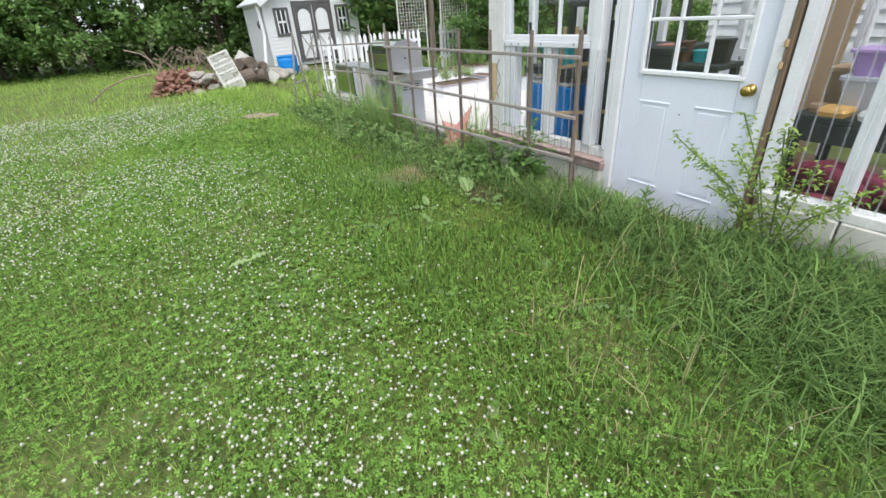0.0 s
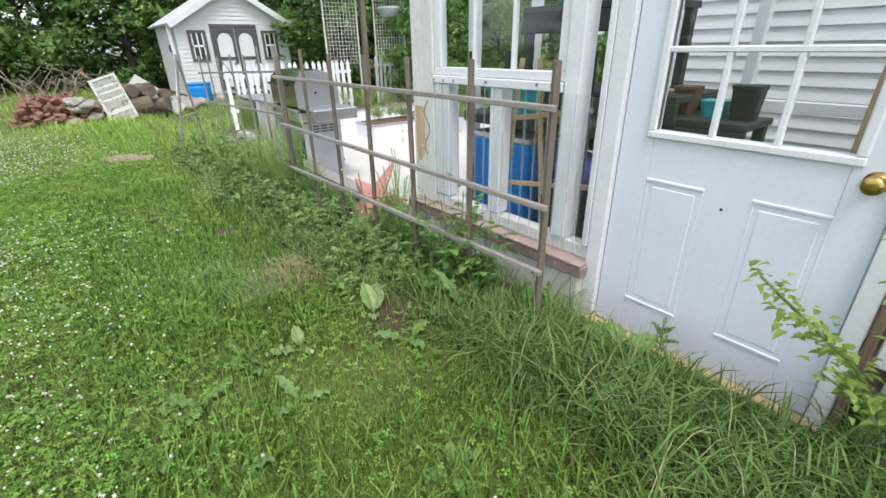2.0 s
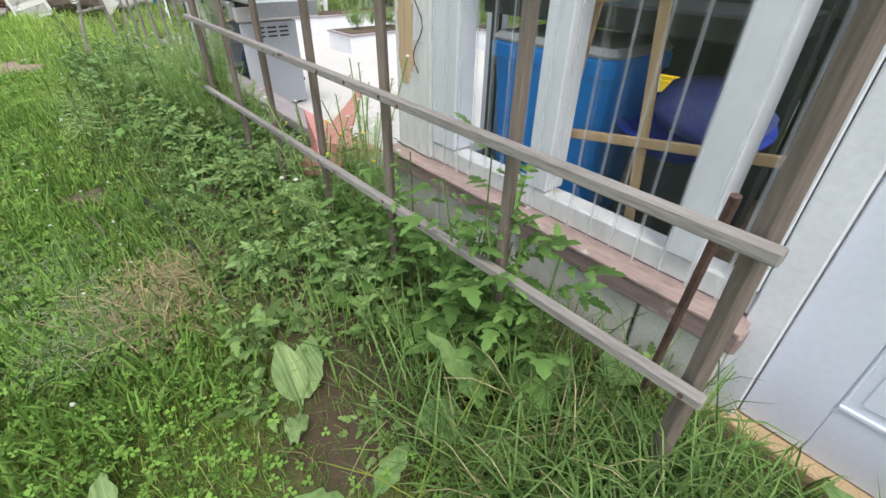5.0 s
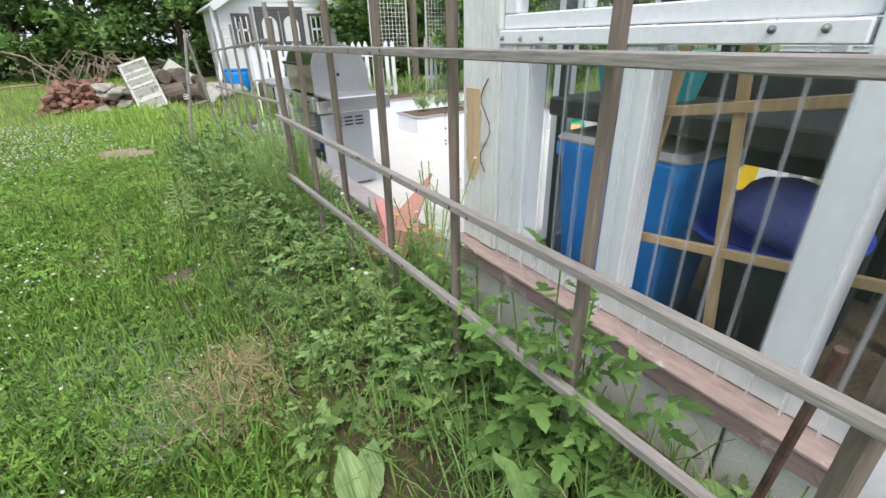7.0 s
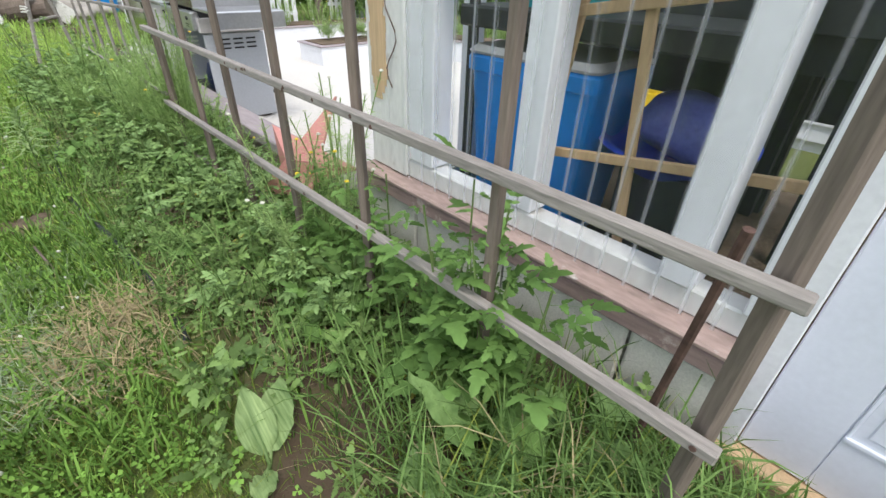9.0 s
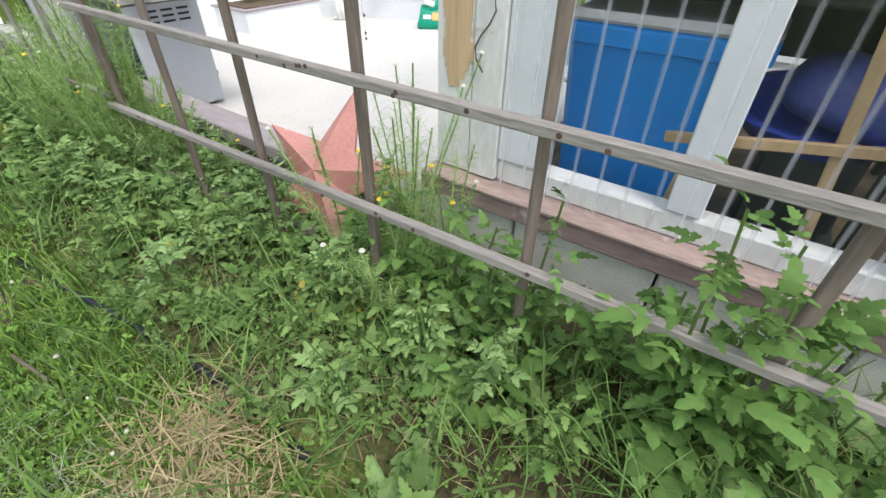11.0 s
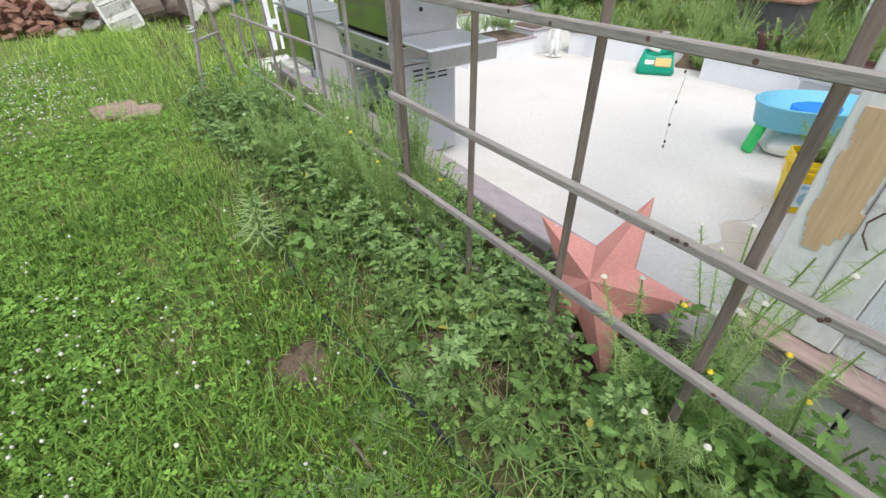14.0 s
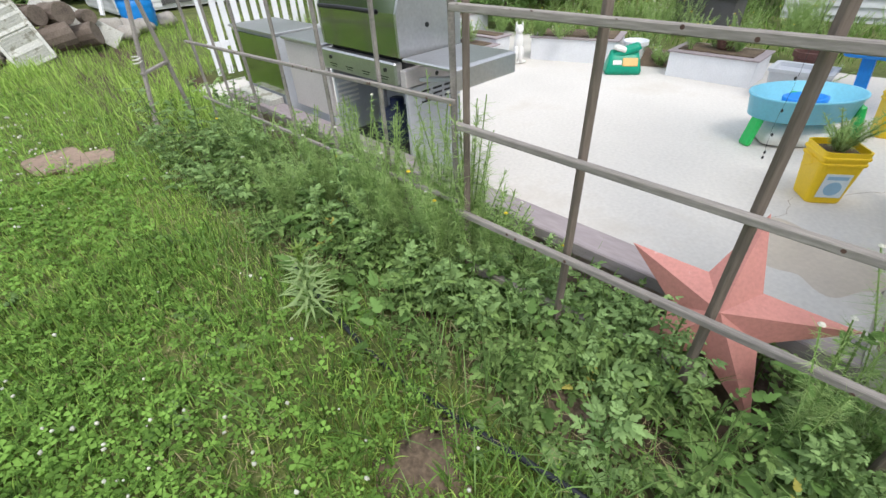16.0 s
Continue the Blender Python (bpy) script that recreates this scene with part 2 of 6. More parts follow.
M_hay = material("brown dead grass", (0.4, 0.31, 0.15), 0.9, dark=0.4, island=True, bump=0, hue=(0.6, 0.49, 0.27))
M_card = material("brown cardboard", (0.36, 0.25, 0.15), 0.85, dark=0.85, scale=4)
M_maroon = material("maroon cloth", (0.22, 0.035, 0.07), 0.8, dark=0.7, scale=9, bump=0.5)
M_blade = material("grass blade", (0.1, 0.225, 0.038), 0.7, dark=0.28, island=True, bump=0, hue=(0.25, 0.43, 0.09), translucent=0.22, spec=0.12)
# Yellow-green grass, lightened: the farther lawn's brightness is put into this colour.
M_brightgrass = material("brightened yellow-green grass", (0.3, 0.52, 0.085), 0.75, dark=0.55, island=True, bump=0, hue=(0.54, 0.75, 0.19), translucent=0.35, spec=0.12)
M_tomato = material("tomato leaf", (0.12, 0.245, 0.052), 0.65, dark=0.42, island=True, bump=0, hue=(0.26, 0.45, 0.125), translucent=0.3, spec=0.2)
M_hosta = material("pale hosta leaf", (0.17, 0.31, 0.085), 0.6, dark=0.6, scale=40, fine=120, bump=0.2, hue=(0.37, 0.5, 0.2), stretch=(1.6, 0.1, 0.1), translucent=0.25)
M_wet = material("damp concrete", (0.56, 0.49, 0.41), 0.6, dark=0.88, scale=4, fine=40, bump=0.1)
M_twig = material("dry twig", (0.34, 0.27, 0.2), 0.9, dark=0.55, scale=12, bump=0.3)
M_rose = material("young rose leaf", (0.24, 0.4, 0.07), 0.6, dark=0.55, island=True, bump=0, hue=(0.42, 0.56, 0.15), translucent=0.35, spec=0.2)
M_tall = material("long grass", (0.085, 0.195, 0.04), 0.75, dark=0.25, island=True, bump=0, hue=(0.27, 0.43, 0.135), translucent=0.25, spec=0.06)
M_mat = material("matted lawn grass", (0.14, 0.235, 0.042), 0.75, dark=0.4, island=True, bump=0, hue=(0.33, 0.4, 0.09), translucent=0.25, spec=0.06)
M_fern = material("blue-green cut leaf", (0.15, 0.3, 0.08), 0.7, dark=0.32, island=True, bump=0, hue=(0.39, 0.58, 0.22), translucent=0.25, spec=0.15)
M_wither = material("yellowing leaf", (0.4, 0.36, 0.06), 0.75, dark=0.6, island=True, bump=0, hue=(0.55, 0.5, 0.13), translucent=0.25, spec=0.1)
M_clip = material("grass clippings", (0.25, 0.35, 0.18), 0.9, dark=0.5, island=True, bump=0, hue=(0.45, 0.53, 0.33))
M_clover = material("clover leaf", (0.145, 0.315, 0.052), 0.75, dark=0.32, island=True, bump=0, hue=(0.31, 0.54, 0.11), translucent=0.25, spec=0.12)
M_weed = material("weed leaf", (0.135, 0.25, 0.055), 0.65, dark=0.25, island=True, bump=0, hue=(0.3, 0.46, 0.14), translucent=0.22, spec=0.2)
M_feather = material("feathery leaf", (0.36, 0.54, 0.17), 0.8, dark=0.6, island=True, bump=0, hue=(0.56, 0.74, 0.31), translucent=0.4, spec=0.1)
M_lily = material("pale lily leaf", (0.38, 0.53, 0.22), 0.6, dark=0.75, island=True, bump=0, hue=(0.53, 0.67, 0.31), translucent=0.35)
M_big = material("broad leaf", (0.17, 0.31, 0.09), 0.6, dark=0.7, scale=14, bump=0.3, hue=(0.28, 0.43, 0.15), translucent=0.25)
M_stem = material("green stem", (0.17, 0.25, 0.08), 0.7, dark=0.7, island=True, bump=0)
M_flower = material("clover flower", (0.62, 0.62, 0.5), 0.9, dark=0.6, island=True, bump=0, hue=(0.78, 0.77, 0.66))
M_yflower = material("yellow flower", (0.8, 0.6, 0.04), 0.7, dark=0.8, bump=0)
M_tree = material("tree leaf", (0.18, 0.34, 0.1), 0.7, dark=0.5, island=True, bump=0, hue=(0.34, 0.53, 0.18), translucent=0.35, spec=0.12)
M_bark = material("bark", (0.14, 0.11, 0.08), 0.9, dark=0.5, scale=10, bump=0.6)

# ---------------- mesh helpers ----------------


def part(name, bm, mat, parent=None, label="", smooth=False):
    me = bpy.data.meshes.new(name)
    bm.normal_update()
    bm.to_mesh(me)
    bm.free()
    me.materials.append(mat)
    if smooth:
        me.polygons.foreach_set("use_smooth", [True] * len(me.polygons))
    ob = new(name, me)
    ob.parent = parent
    if label:
        ob["label"] = label
    return ob


def thing(name, label, category, at=(0, 0, 0), group="", kind=""):
    ob = new(name)
    ob.location = at
    ob.empty_display_size = 0.1
    return tagged(ob, label, category, group, kind)


def box(x0, x1, y0, y1, z0, z1, bev=0.004, bm=None, m=None):
    bm = bm or bmesh.new()
    t = Matrix.LocRotScale(((x0 + x1) / 2, (y0 + y1) / 2, (z0 + z1) / 2), None, (abs(x1 - x0), abs(y1 - y0), abs(z1 - z0)))
    r = bmesh.ops.create_cube(bm, size=1, matrix=(m @ t) if m else t)
    if bev:
        edges = list({e for v in r["verts"] for e in v.link_edges})
        bmesh.ops.bevel(bm, geom=edges, offset=bev, segments=1, affect="EDGES")
    return bm


def bar(a, b, w, d=None, bm=None, bev=0.003):
    """A squared bar from a to b, w by d across."""
    a, b = Vector(a), Vector(b)
    q = (b - a).to_track_quat("Z", "Y").to_matrix().to_4x4()
    return box(-w / 2, w / 2, -(d or w) / 2, (d or w) / 2, 0, (b - a).length, bev, bm, Matrix.Translation(a) @ q)


def rod(a, b, r0, r1=None, bm=None, seg=8):
    a, b = Vector(a), Vector(b)
    bm = bm or bmesh.new()
    m = Matrix.Translation((a + b) / 2) @ (b - a).to_track_quat("Z", "Y").to_matrix().to_4x4()
    bmesh.ops.create_cone(bm, cap_ends=True, segments=seg, radius1=r0, radius2=r0 if r1 is None else r1, depth=(b - a).length, matrix=m)
    return bm


def lathe(profile, seg=24, bm=None, m=Matrix(), sx=1, sy=1):
    """A body turned round z from a profile of (radius, height)."""
    bm = bm or bmesh.new()
    rings = [[bm.verts.new(m @ Vector((sx * r * math.cos(2 * math.pi * k / seg), sy * r * math.sin(2 * math.pi * k / seg), z))) for k in range(seg)] for r, z in profile]
    for a, b in zip(rings, rings[1:]):
        for k in range(seg):
            bm.faces.new((a[k], a[(k + 1) % seg], b[(k + 1) % seg], b[k]))
    bm.faces.new(rings[0][::-1])
    bm.faces.new(rings[-1])
    return bm


def squared(levels, bm=None, m=Matrix(), r=0.03, n=4):
    """A body of rounded-rectangle sections: (half length x, half width y, height)."""
    bm = bm or bmesh.new()
    rings = []
    for hx, hy, z in levels:
        ring = []
        rr = min(r, hx * 0.9, hy * 0.9)
        for cx, cy, a0 in ((1, 1, 0), (-1, 1, 90), (-1, -1, 180), (1, -1, 270)):
            for k in range(n + 1):
                a = radians(a0 + 90 * k / n)
                ring.append(bm.verts.new(m @ Vector((cx * (hx - rr) + rr * math.cos(a), cy * (hy - rr) + rr * math.sin(a), z))))
        rings.append(ring)
    for a, b in zip(rings, rings[1:]):
        for k in range(len(a)):
            bm.faces.new((a[k], a[(k + 1) % len(a)], b[(k + 1) % len(a)], b[k]))
    bm.faces.new(rings[0][::-1])
    bm.faces.new(rings[-1])
    return bm


def tube(points, r, seg=6, bm=None):
    bm = bm or bmesh.new()
    pts = [Vector(p) for p in points]
    rings = []
    for i, p in enumerate(pts):
        d = (pts[min(i + 1, len(pts) - 1)] - pts[max(i - 1, 0)]).normalized()
        q = d.to_track_quat("Z", "Y")
        rings.append([bm.verts.new(p + q @ Vector((r * math.cos(2 * math.pi * k / seg), r * math.sin(2 * math.pi * k / seg), 0))) for k in range(seg)])
    for a, b in zip(rings, rings[1:]):
        for k in range(seg):
            bm.faces.new((a[k], a[(k + 1) % seg], b[(k + 1) % seg], b[k]))
    return bm


def ground_z(x, y):
    """The lie of the land."""
    v = 0.05 * noise.noise((x * 0.35, y * 0.35, 0)) + 0.02 * noise.noise((x * 1.3, y * 1.3, 5))
    dip = max(0.0, min(1.0, (x - 2.3) / 0.4)) * max(0.0, min(1.0, (y - 2.5) / 0.8))
    if x > 2.97:
        return min(v, 0.0) - (0.3 if x < 7.9 and 3.4 < y < 9.9 else 0.06)
    return v - 0.1 * dip


# ---------------- ground ----------------


def make_ground():
    bm = bmesh.new()
    xs = [-600, -200, -80, -40, -25] + [-16 + 0.5 * i for i in range(24)] + [-4 + 0.14 * i for i in range(50)] + [3.2, 4, 6, 9, 13, 18, 25, 40, 80, 200, 600]
    ys = [-600, -200, -80, -30, -12, -7, -5, -4] + [-3 + 0.14 * i for i in range(85)] + [9 + 0.5 * i for i in range(44)] + [33, 40, 60, 120, 300, 600]
    grid = [[bm.verts.new((x, y, ground_z(x, y) if abs(x) < 60 else 0)) for y in ys] for x in xs]
    for i in range(len(xs) - 1):
        for j in range(len(ys) - 1):
            bm.faces.new((grid[i][j], grid[i + 1][j], grid[i + 1][j + 1], grid[i][j + 1]))
    g = part("ground", bm, M_lawn, smooth=True)
    tagged(g, "green lawn with clover and worn thatch", "lawn", kind="structure")


make_ground()

# ---------------- patio ----------------
PZ = -0.15
tagged(part("patio", box(3.1, 8.0, 3.5, 10.0, -0.4, PZ, 0.01), M_patio), "pale worn concrete patio slab with hairline cracks", "patio", kind="structure")
edge = thing("edge_timber", "grey-purple painted timber edging the concrete patio", "edging", kind="structure")
for y0, y1 in ((3.56, 5.3), (5.303, 7.0), (7.003, 8.3)):
    part("board", box(2.96, 3.12, y0, y1, 0.06, 0.125, 0.006), M_band, edge)
    part("face", box(2.99, 3.1, y0, y1, -0.2, 0.057, 0.004), M_brown, edge)

# ---------------- greenhouse front ----------------
WX = 3.03
wall = thing("wall_west", "white painted greenhouse wall of reused windows on concrete blocks", "wall", kind="structure")


def stud(y0, y1, z0, z1, mat=M_white, x0=WX, x1=WX + 0.09, name="stud"):
    return part(name, box(x0, x1, y0, y1, z0, z1), mat, wall)


sill = thing("window_sill", "weathered brown timber sill with peeling white paint", "sill", kind="structure")
part("timber", box(2.962, 3.12, 2.035, 3.56, 0.2, 0.262, 0.008), M_brown, sill)
part("board", box(2.955, 3.11, 2.04, 3.55, 0.263, 0.282, 0.006), M_peelb, sill)
part("plate", box(3.035, 3.11, 2.055, 3.3, 0.283, 0.355, 0.006), M_peel, sill)
blocks = [(2.055, 2.288), (2.296, 2.74), (2.748, 3.19), (3.198, 3.56)]
for y0, y1 in blocks:
    part("block", box(2.98, 3.16, y0, y1, -0.25, 0.197, 0.008), M_block, wall)
for y0, y1 in ((0.5, 0.9), (0.09, 0.49), (-0.32, 0.08), (-0.73, -0.33), (-1.14, -0.74), (-2.4, -1.15)):
    part("block", box(3.0, 3.16, y0, y1, -0.25, 0.285, 0.008), M_block, wall)
TOP = 2.45
stud(3.3, 3.4, 0.287, TOP, M_peel, WX - 0.01, name="post")
stud(3.402, 3.53, 0.287, TOP, M_peel, WX - 0.005, name="post")
stud(3.158, 3.298, 0.361, 1.084)
stud(2.7, 2.788, 0.361, 1.084)
stud(2.2, 2.285, 0.361, TOP, x0=WX - 0.012)
stud(2.058, 2.09, 0.361, TOP, x0=WX - 0.012)
part("rail", box(WX - 0.014, WX + 0.05, 2.292, 3.296, 1.086, 1.13), M_white, wall)
pb = bmesh.new()
rp = random.Random(6)
edge_l = [(3.408 + rp.uniform(-0.008, 0.02) + 0.03 * max(0, 4 - i) / 4, 0.56 + 0.37 * i / 14) for i in range(15)]
edge_r = [(3.508 - rp.uniform(0.0, 0.012) - 0.03 * max(0, 3 - i) / 3, 0.56 + 0.37 * i / 14) for i in range(15)]
for (a0, z0), (a1, z1), (c0, _), (c1, _) in zip(edge_l, edge_l[1:], edge_r, edge_r[1:]):
    box(WX - 0.0085, WX - 0.002, min(a0, a1), max(c0, c1), z0, z1, 0, pb)
part("patch", pb, M_bare, wall, "bare wood where paint was stripped")
sash = thing("window_1", "white wooden sash window with six panes", "window", kind="structure")
part("bottom_rail", box(WX + 0.005, WX + 0.06, 2.292, 3.296, 1.133, 1.178), M_white, sash)
for y0, y1 in ((2.292, 2.345), (3.235, 3.296)):
    part("stile", box(WX + 0.005, WX + 0.06, y0, y1, 1.179, TOP), M_white, sash)
for y in (2.645, 2.945):
    part("muntin", box(WX + 0.01, WX + 0.045, y - 0.01, y + 0.01, 1.179, TOP), M_white, sash)
part("pane", box(WX + 0.026, WX + 0.03, 2.346, 3.234, 1.18, TOP, 0), M_glass, sash)
for i, (y, z) in enumerate([(3.28, 1.106), (3.187, 1.103), (3.09, 1.105), (2.811, 1.11), (2.447, 1.114), (2.357, 1.114)]):
    b = lathe([(0.0085, 0), (0.0085, 0.002), (0.005, 0.003), (0.005, 0.008), (0.002, 0.01)], 10, m=Matrix.Translation((WX - 0.014, y, z)) @ Matrix.Rotation(radians(-90), 4, "Y"))
    part("bolt", b, M_bolt, wall)


def corrugated(name, y0, y1, z0, z1, x):
    bm = bmesh.new()
    n = int((y1 - y0) / 0.0127)
    rows = [[bm.verts.new((x + 0.011 * math.cos(2 * math.pi * (y0 + (y1 - y0) * i / n) / 0.076), y0 + (y1 - y0) * i / n, z)) for i in range(n + 1)] for z in (z0, z1)]
    for i in range(n):
        bm.faces.new((rows[0][i], rows[0][i + 1], rows[1][i + 1], rows[1][i]))
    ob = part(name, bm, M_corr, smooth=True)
    ob.visible_shadow = False
    return tagged(ob, "clear corrugated plastic sheet over the lower opening", "plastic sheet")


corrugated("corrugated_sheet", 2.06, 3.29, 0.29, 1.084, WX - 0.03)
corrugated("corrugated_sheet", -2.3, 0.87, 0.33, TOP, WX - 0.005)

# door and frame
frame_d = thing("door_frame", "white painted door frame with a raw wood stud", "door frame", kind="structure")
part("jamb", box(WX - 0.01, 3.13, 1.978, 2.055, -0.02, TOP), M_white, frame_d)
part("jamb", box(WX - 0.005, 3.13, 0.99, 1.052, -0.02, TOP), M_white, frame_d)
part("stud", box(WX - 0.012, 3.1, 0.958, 0.986, 0.0, TOP), M_oldraw, frame_d, "weathered raw wood stud")
part("stud", box(WX + 0.005, 3.12, 0.88, 0.948, 0.3, TOP), M_white, frame_d)
part("threshold", box(WX - 0.03, 3.15, 1.0, 2.05, -0.06, -0.02), M_bare, frame_d)
for z in (1.02, 1.13):
    part("hinge", rod((WX - 0.016, 0.985, z), (WX - 0.016, 0.985, z + 0.035), 0.011), M_raw, frame_d)


def make_door():
    d = thing("door_1", "pale blue-white steel door with nine-pane window, closed", "door", kind="structure")
    x0, x1 = WX + 0.02, WX + 0.062
    y0, y1, z0, z1 = 1.056, 1.974, -0.015, 2.02
    ly0, ly1, lz0, lz1 = 1.185, 1.825, 0.965, 1.885
    part("leaf", box(x0, x1, y0, ly0, z0, z1), M_door, d)
    part("leaf", box(x0, x1, ly1, y1, z0, z1), M_door, d)
    part("leaf", box(x0, x1, ly0, ly1, lz1, z1, 0), M_door, d)
    # lower leaf with two pressed panels
    for (py0, py1) in ((1.18, 1.42), (1.59, 1.825)):
        part("panel", box(x0 - 0.003, x0 + 0.01, py0 + 0.028, py1 - 0.028, 0.195, 0.73, 0.0029), M_door, d)
        for a in ((py0, py1, 0.16, 0.173), (py0, py1, 0.752, 0.765), (py0, py0 + 0.009, 0.16, 0.765), (py1 - 0.009, py1, 0.16, 0.765)):
            part("moulding", box(x0 - (0.006 if a[1] - a[0] > 0.1 else 0.0014), x0 + 0.002, *a, 0.0025), M_door, d)
    part("leaf", box(x0, x1, ly0, ly1, z0, lz0, 0), M_door, d)
    for a in ((ly0 - 0.03, ly1 + 0.03, lz0 - 0.03, lz0), (ly0 - 0.03, ly0, lz0, lz1), (ly1, ly1 + 0.03, lz0, lz1), (ly0 - 0.03, ly1 + 0.03, lz1, lz1 + 0.03)):
        part("lite_frame", box(x0 - 0.014, x0 + 0.03, *a, 0.005), M_white, d)
    for k in (1, 2):
        y = ly0 + (ly1 - ly0) * k / 3
        z = lz0 + (lz1 - lz0) * k / 3
        part("muntin", box(x0 - 0.006, x0 + 0.02, y - 0.011, y + 0.011, lz0, lz1, 0.004), M_white, d)
        part("muntin", box(x0 - 0.0075, x0 + 0.0185, ly0, ly1, z - 0.011, z + 0.011, 0.004), M_white, d)
    part("pane", box(x0 + 0.008, x0 + 0.012, ly0, ly1, lz0, lz1, 0), M_glass, d)
    k = part("knob", lathe([(0.034, 0), (0.034, 0.006), (0.014, 0.012), (0.012, 0.03), (0.026, 0.04), (0.031, 0.055), (0.026, 0.068), (0.01, 0.072)], 20, m=Matrix.Translation((x0, 1.115, 0.895)) @ Matrix.Rotation(radians(-90), 4, "Y")), M_brass, d, "tarnished brass knob", True)
    part("screw_hole", lathe([(0.006, 0), (0.005, 0.003)], 8, m=Matrix.Translation((x0, 1.514, 0.7)) @ Matrix.Rotation(radians(-90), 4, "Y")), M_black, d)


make_door()
# right-hand window bay
part("plate", box(WX - 0.02, 3.12, -2.4, 0.9, 0.287, 0.345), M_peel, wall)
stud(0.5, 0.57, 0.346, TOP, x0=WX + 0.01)
stud(-0.25, -0.18, 0.346, TOP, x0=WX + 0.01)
stud(-1.0, -0.93, 0.346, TOP, x0=WX + 0.01)
stud(-2.4, 3.53, TOP + 0.002, TOP + 0.12, name="header")
# north end of the greenhouse, glazed above a low wall
nw = thing("wall_north", "white framed greenhouse end wall", "wall", kind="structure")
part("base", box(3.165, 4.9, 3.4, 3.5, -0.35, 0.2, 0.005), M_block, nw)
for x in (3.5, 4.15, 4.8):
    part("stud", box(x, x + 0.07, 3.43, 3.5, 0.2, TOP), M_white, nw)
part("header", box(3.13, 4.9, 3.43, 3.5, TOP + 0.002, TOP + 0.12), M_white, nw)
ew = thing("wall_east", "white framed rear greenhouse wall with glazing", "wall", kind="structure")
for y in (-2.4, -1.5, -0.6, 0.3, 1.2, 2.1, 2.9):
    part("stud", box(4.85, 4.92, y, y + 0.07, -0.05, TOP), M_white, ew)
part("header", box(4.85, 4.92, -2.4, 3.42, TOP + 0.002, TOP + 0.12), M_white, ew)
part("rail", box(4.852, 4.915, -2.3, 3.4, 0.86, 0.93), M_white, ew)
tagged(part("greenhouse_floor", box(3.17, 4.84, -2.3, 3.38, -0.3, 0.1, 0), M_soil), "dark gravel floor inside the greenhouse", "floor", kind="structure")

# Unseen roof, added to close the greenhouse and shade its inside.
roof = thing("added_roof", "added clear corrugated roof on white rafters, out of view, shading the inside", "roof", kind="structure")
for y in (-2.3, -1.4, -0.5, 0.4, 1.3, 2.2, 3.45):
    part("rafter", bar((3.05, y, TOP + 0.16), (4.9, y, TOP + 0.55), 0.05, 0.09), M_white, roof)
rs = bmesh.new()
rv = [[rs.verts.new((x, -2.4 + 5.98 * i / 300, z + 0.011 * math.cos(2 * math.pi * (-2.4 + 5.98 * i / 300) / 0.076))) for i in range(301)] for x, z in ((2.9, TOP + 0.2), (5.0, TOP + 0.64))]
for i in range(300):
    rs.faces.new((rv[0][i], rv[0][i + 1], rv[1][i + 1], rv[1][i]))
part("sheet", rs, M_corr, roof, smooth=True)

# house with white clapboards behind the greenhouse
house = thing("house", "white clapboard house wall behind the greenhouse", "house")
part("wall", box(6.06, 6.3, -9, 3.1, -0.2, 5.2, 0), M_siding, house)
for i in range(40):
    z = 0.02 + i * 0.115
    bm = bmesh.new()
    v = [bm.verts.new(p) for p in ((6.058, -9, z + 0.115), (6.058, 3.1, z + 0.115), (6.032, 3.1, z), (6.032, -9, z), (6.058, 3.1, z), (6.058, -9, z))]
    bm.faces.new(v[:4])
    bm.faces.new((v[3], v[2], v[4], v[5]))
    part("clapboard", bm, M_siding, house)

# ---------------- trellis ----------------


def make_trellis(y0, n, step, zs, x, slope, top, label, thin=1.0, mat=M_post, falls=(0, 0, 0)):
    t = thing("trellis", label, "trellis", (x, y0, 0))
    L = step * (n - 1)
    for k in range(n):
        y = k * step
        lean = random.uniform(-0.012, 0.012)
        w = 0.032 if k in (0, n - 1) else 0.023
        part("post", bar((0.022, y, -0.22), (0.022 + random.uniform(-0.01, 0.01), y + lean, top + slope * y + random.uniform(-0.03, 0.05)), 0.026 * thin, w * thin), mat, t)
    for z, fall in zip(zs, falls):
        g = slope + fall
        part("rail", bar((-0.014, -0.03, z), (-0.014 + random.uniform(-0.005, 0.005), L + 0.03, z + g * L), 0.026 * thin, 0.024 * thin), M_lath, t)
        for k in range(int(L / 0.24)):
            y = random.uniform(0, L)
            part("knot", lathe([(0.006, 0), (0.0055, 0.0015)], 8, m=Matrix.Translation((-0.0145 - 0.0135 * thin, y, z + g * y + random.uniform(-0.008, 0.008) * thin)) @ Matrix.Rotation(radians(-90), 4, "Y")), M_rust, t)
    return t


make_trellis(2.025, 7, 0.481, (0.383, 0.683, 1.078), 2.6, 0.0, 1.24, "weathered grey wooden ladder trellis on posts", falls=(-0.024, 0.003, 0.001))
make_trellis(4.985, 7, 0.47, (0.345, 0.765, 1.12), 2.62, -0.035, 1.3, "weathered wooden ladder trellis with lower rails", 0.75, M_lath)
stake = tagged(part("metal_stake", rod((2.83, 2.16, -0.1), (2.69, 2.1, 0.7), 0.0095, 0.009), M_rust), "rusty dark metal stake leaning on the trellis", "stake")

# ---------------- patio things ----------------


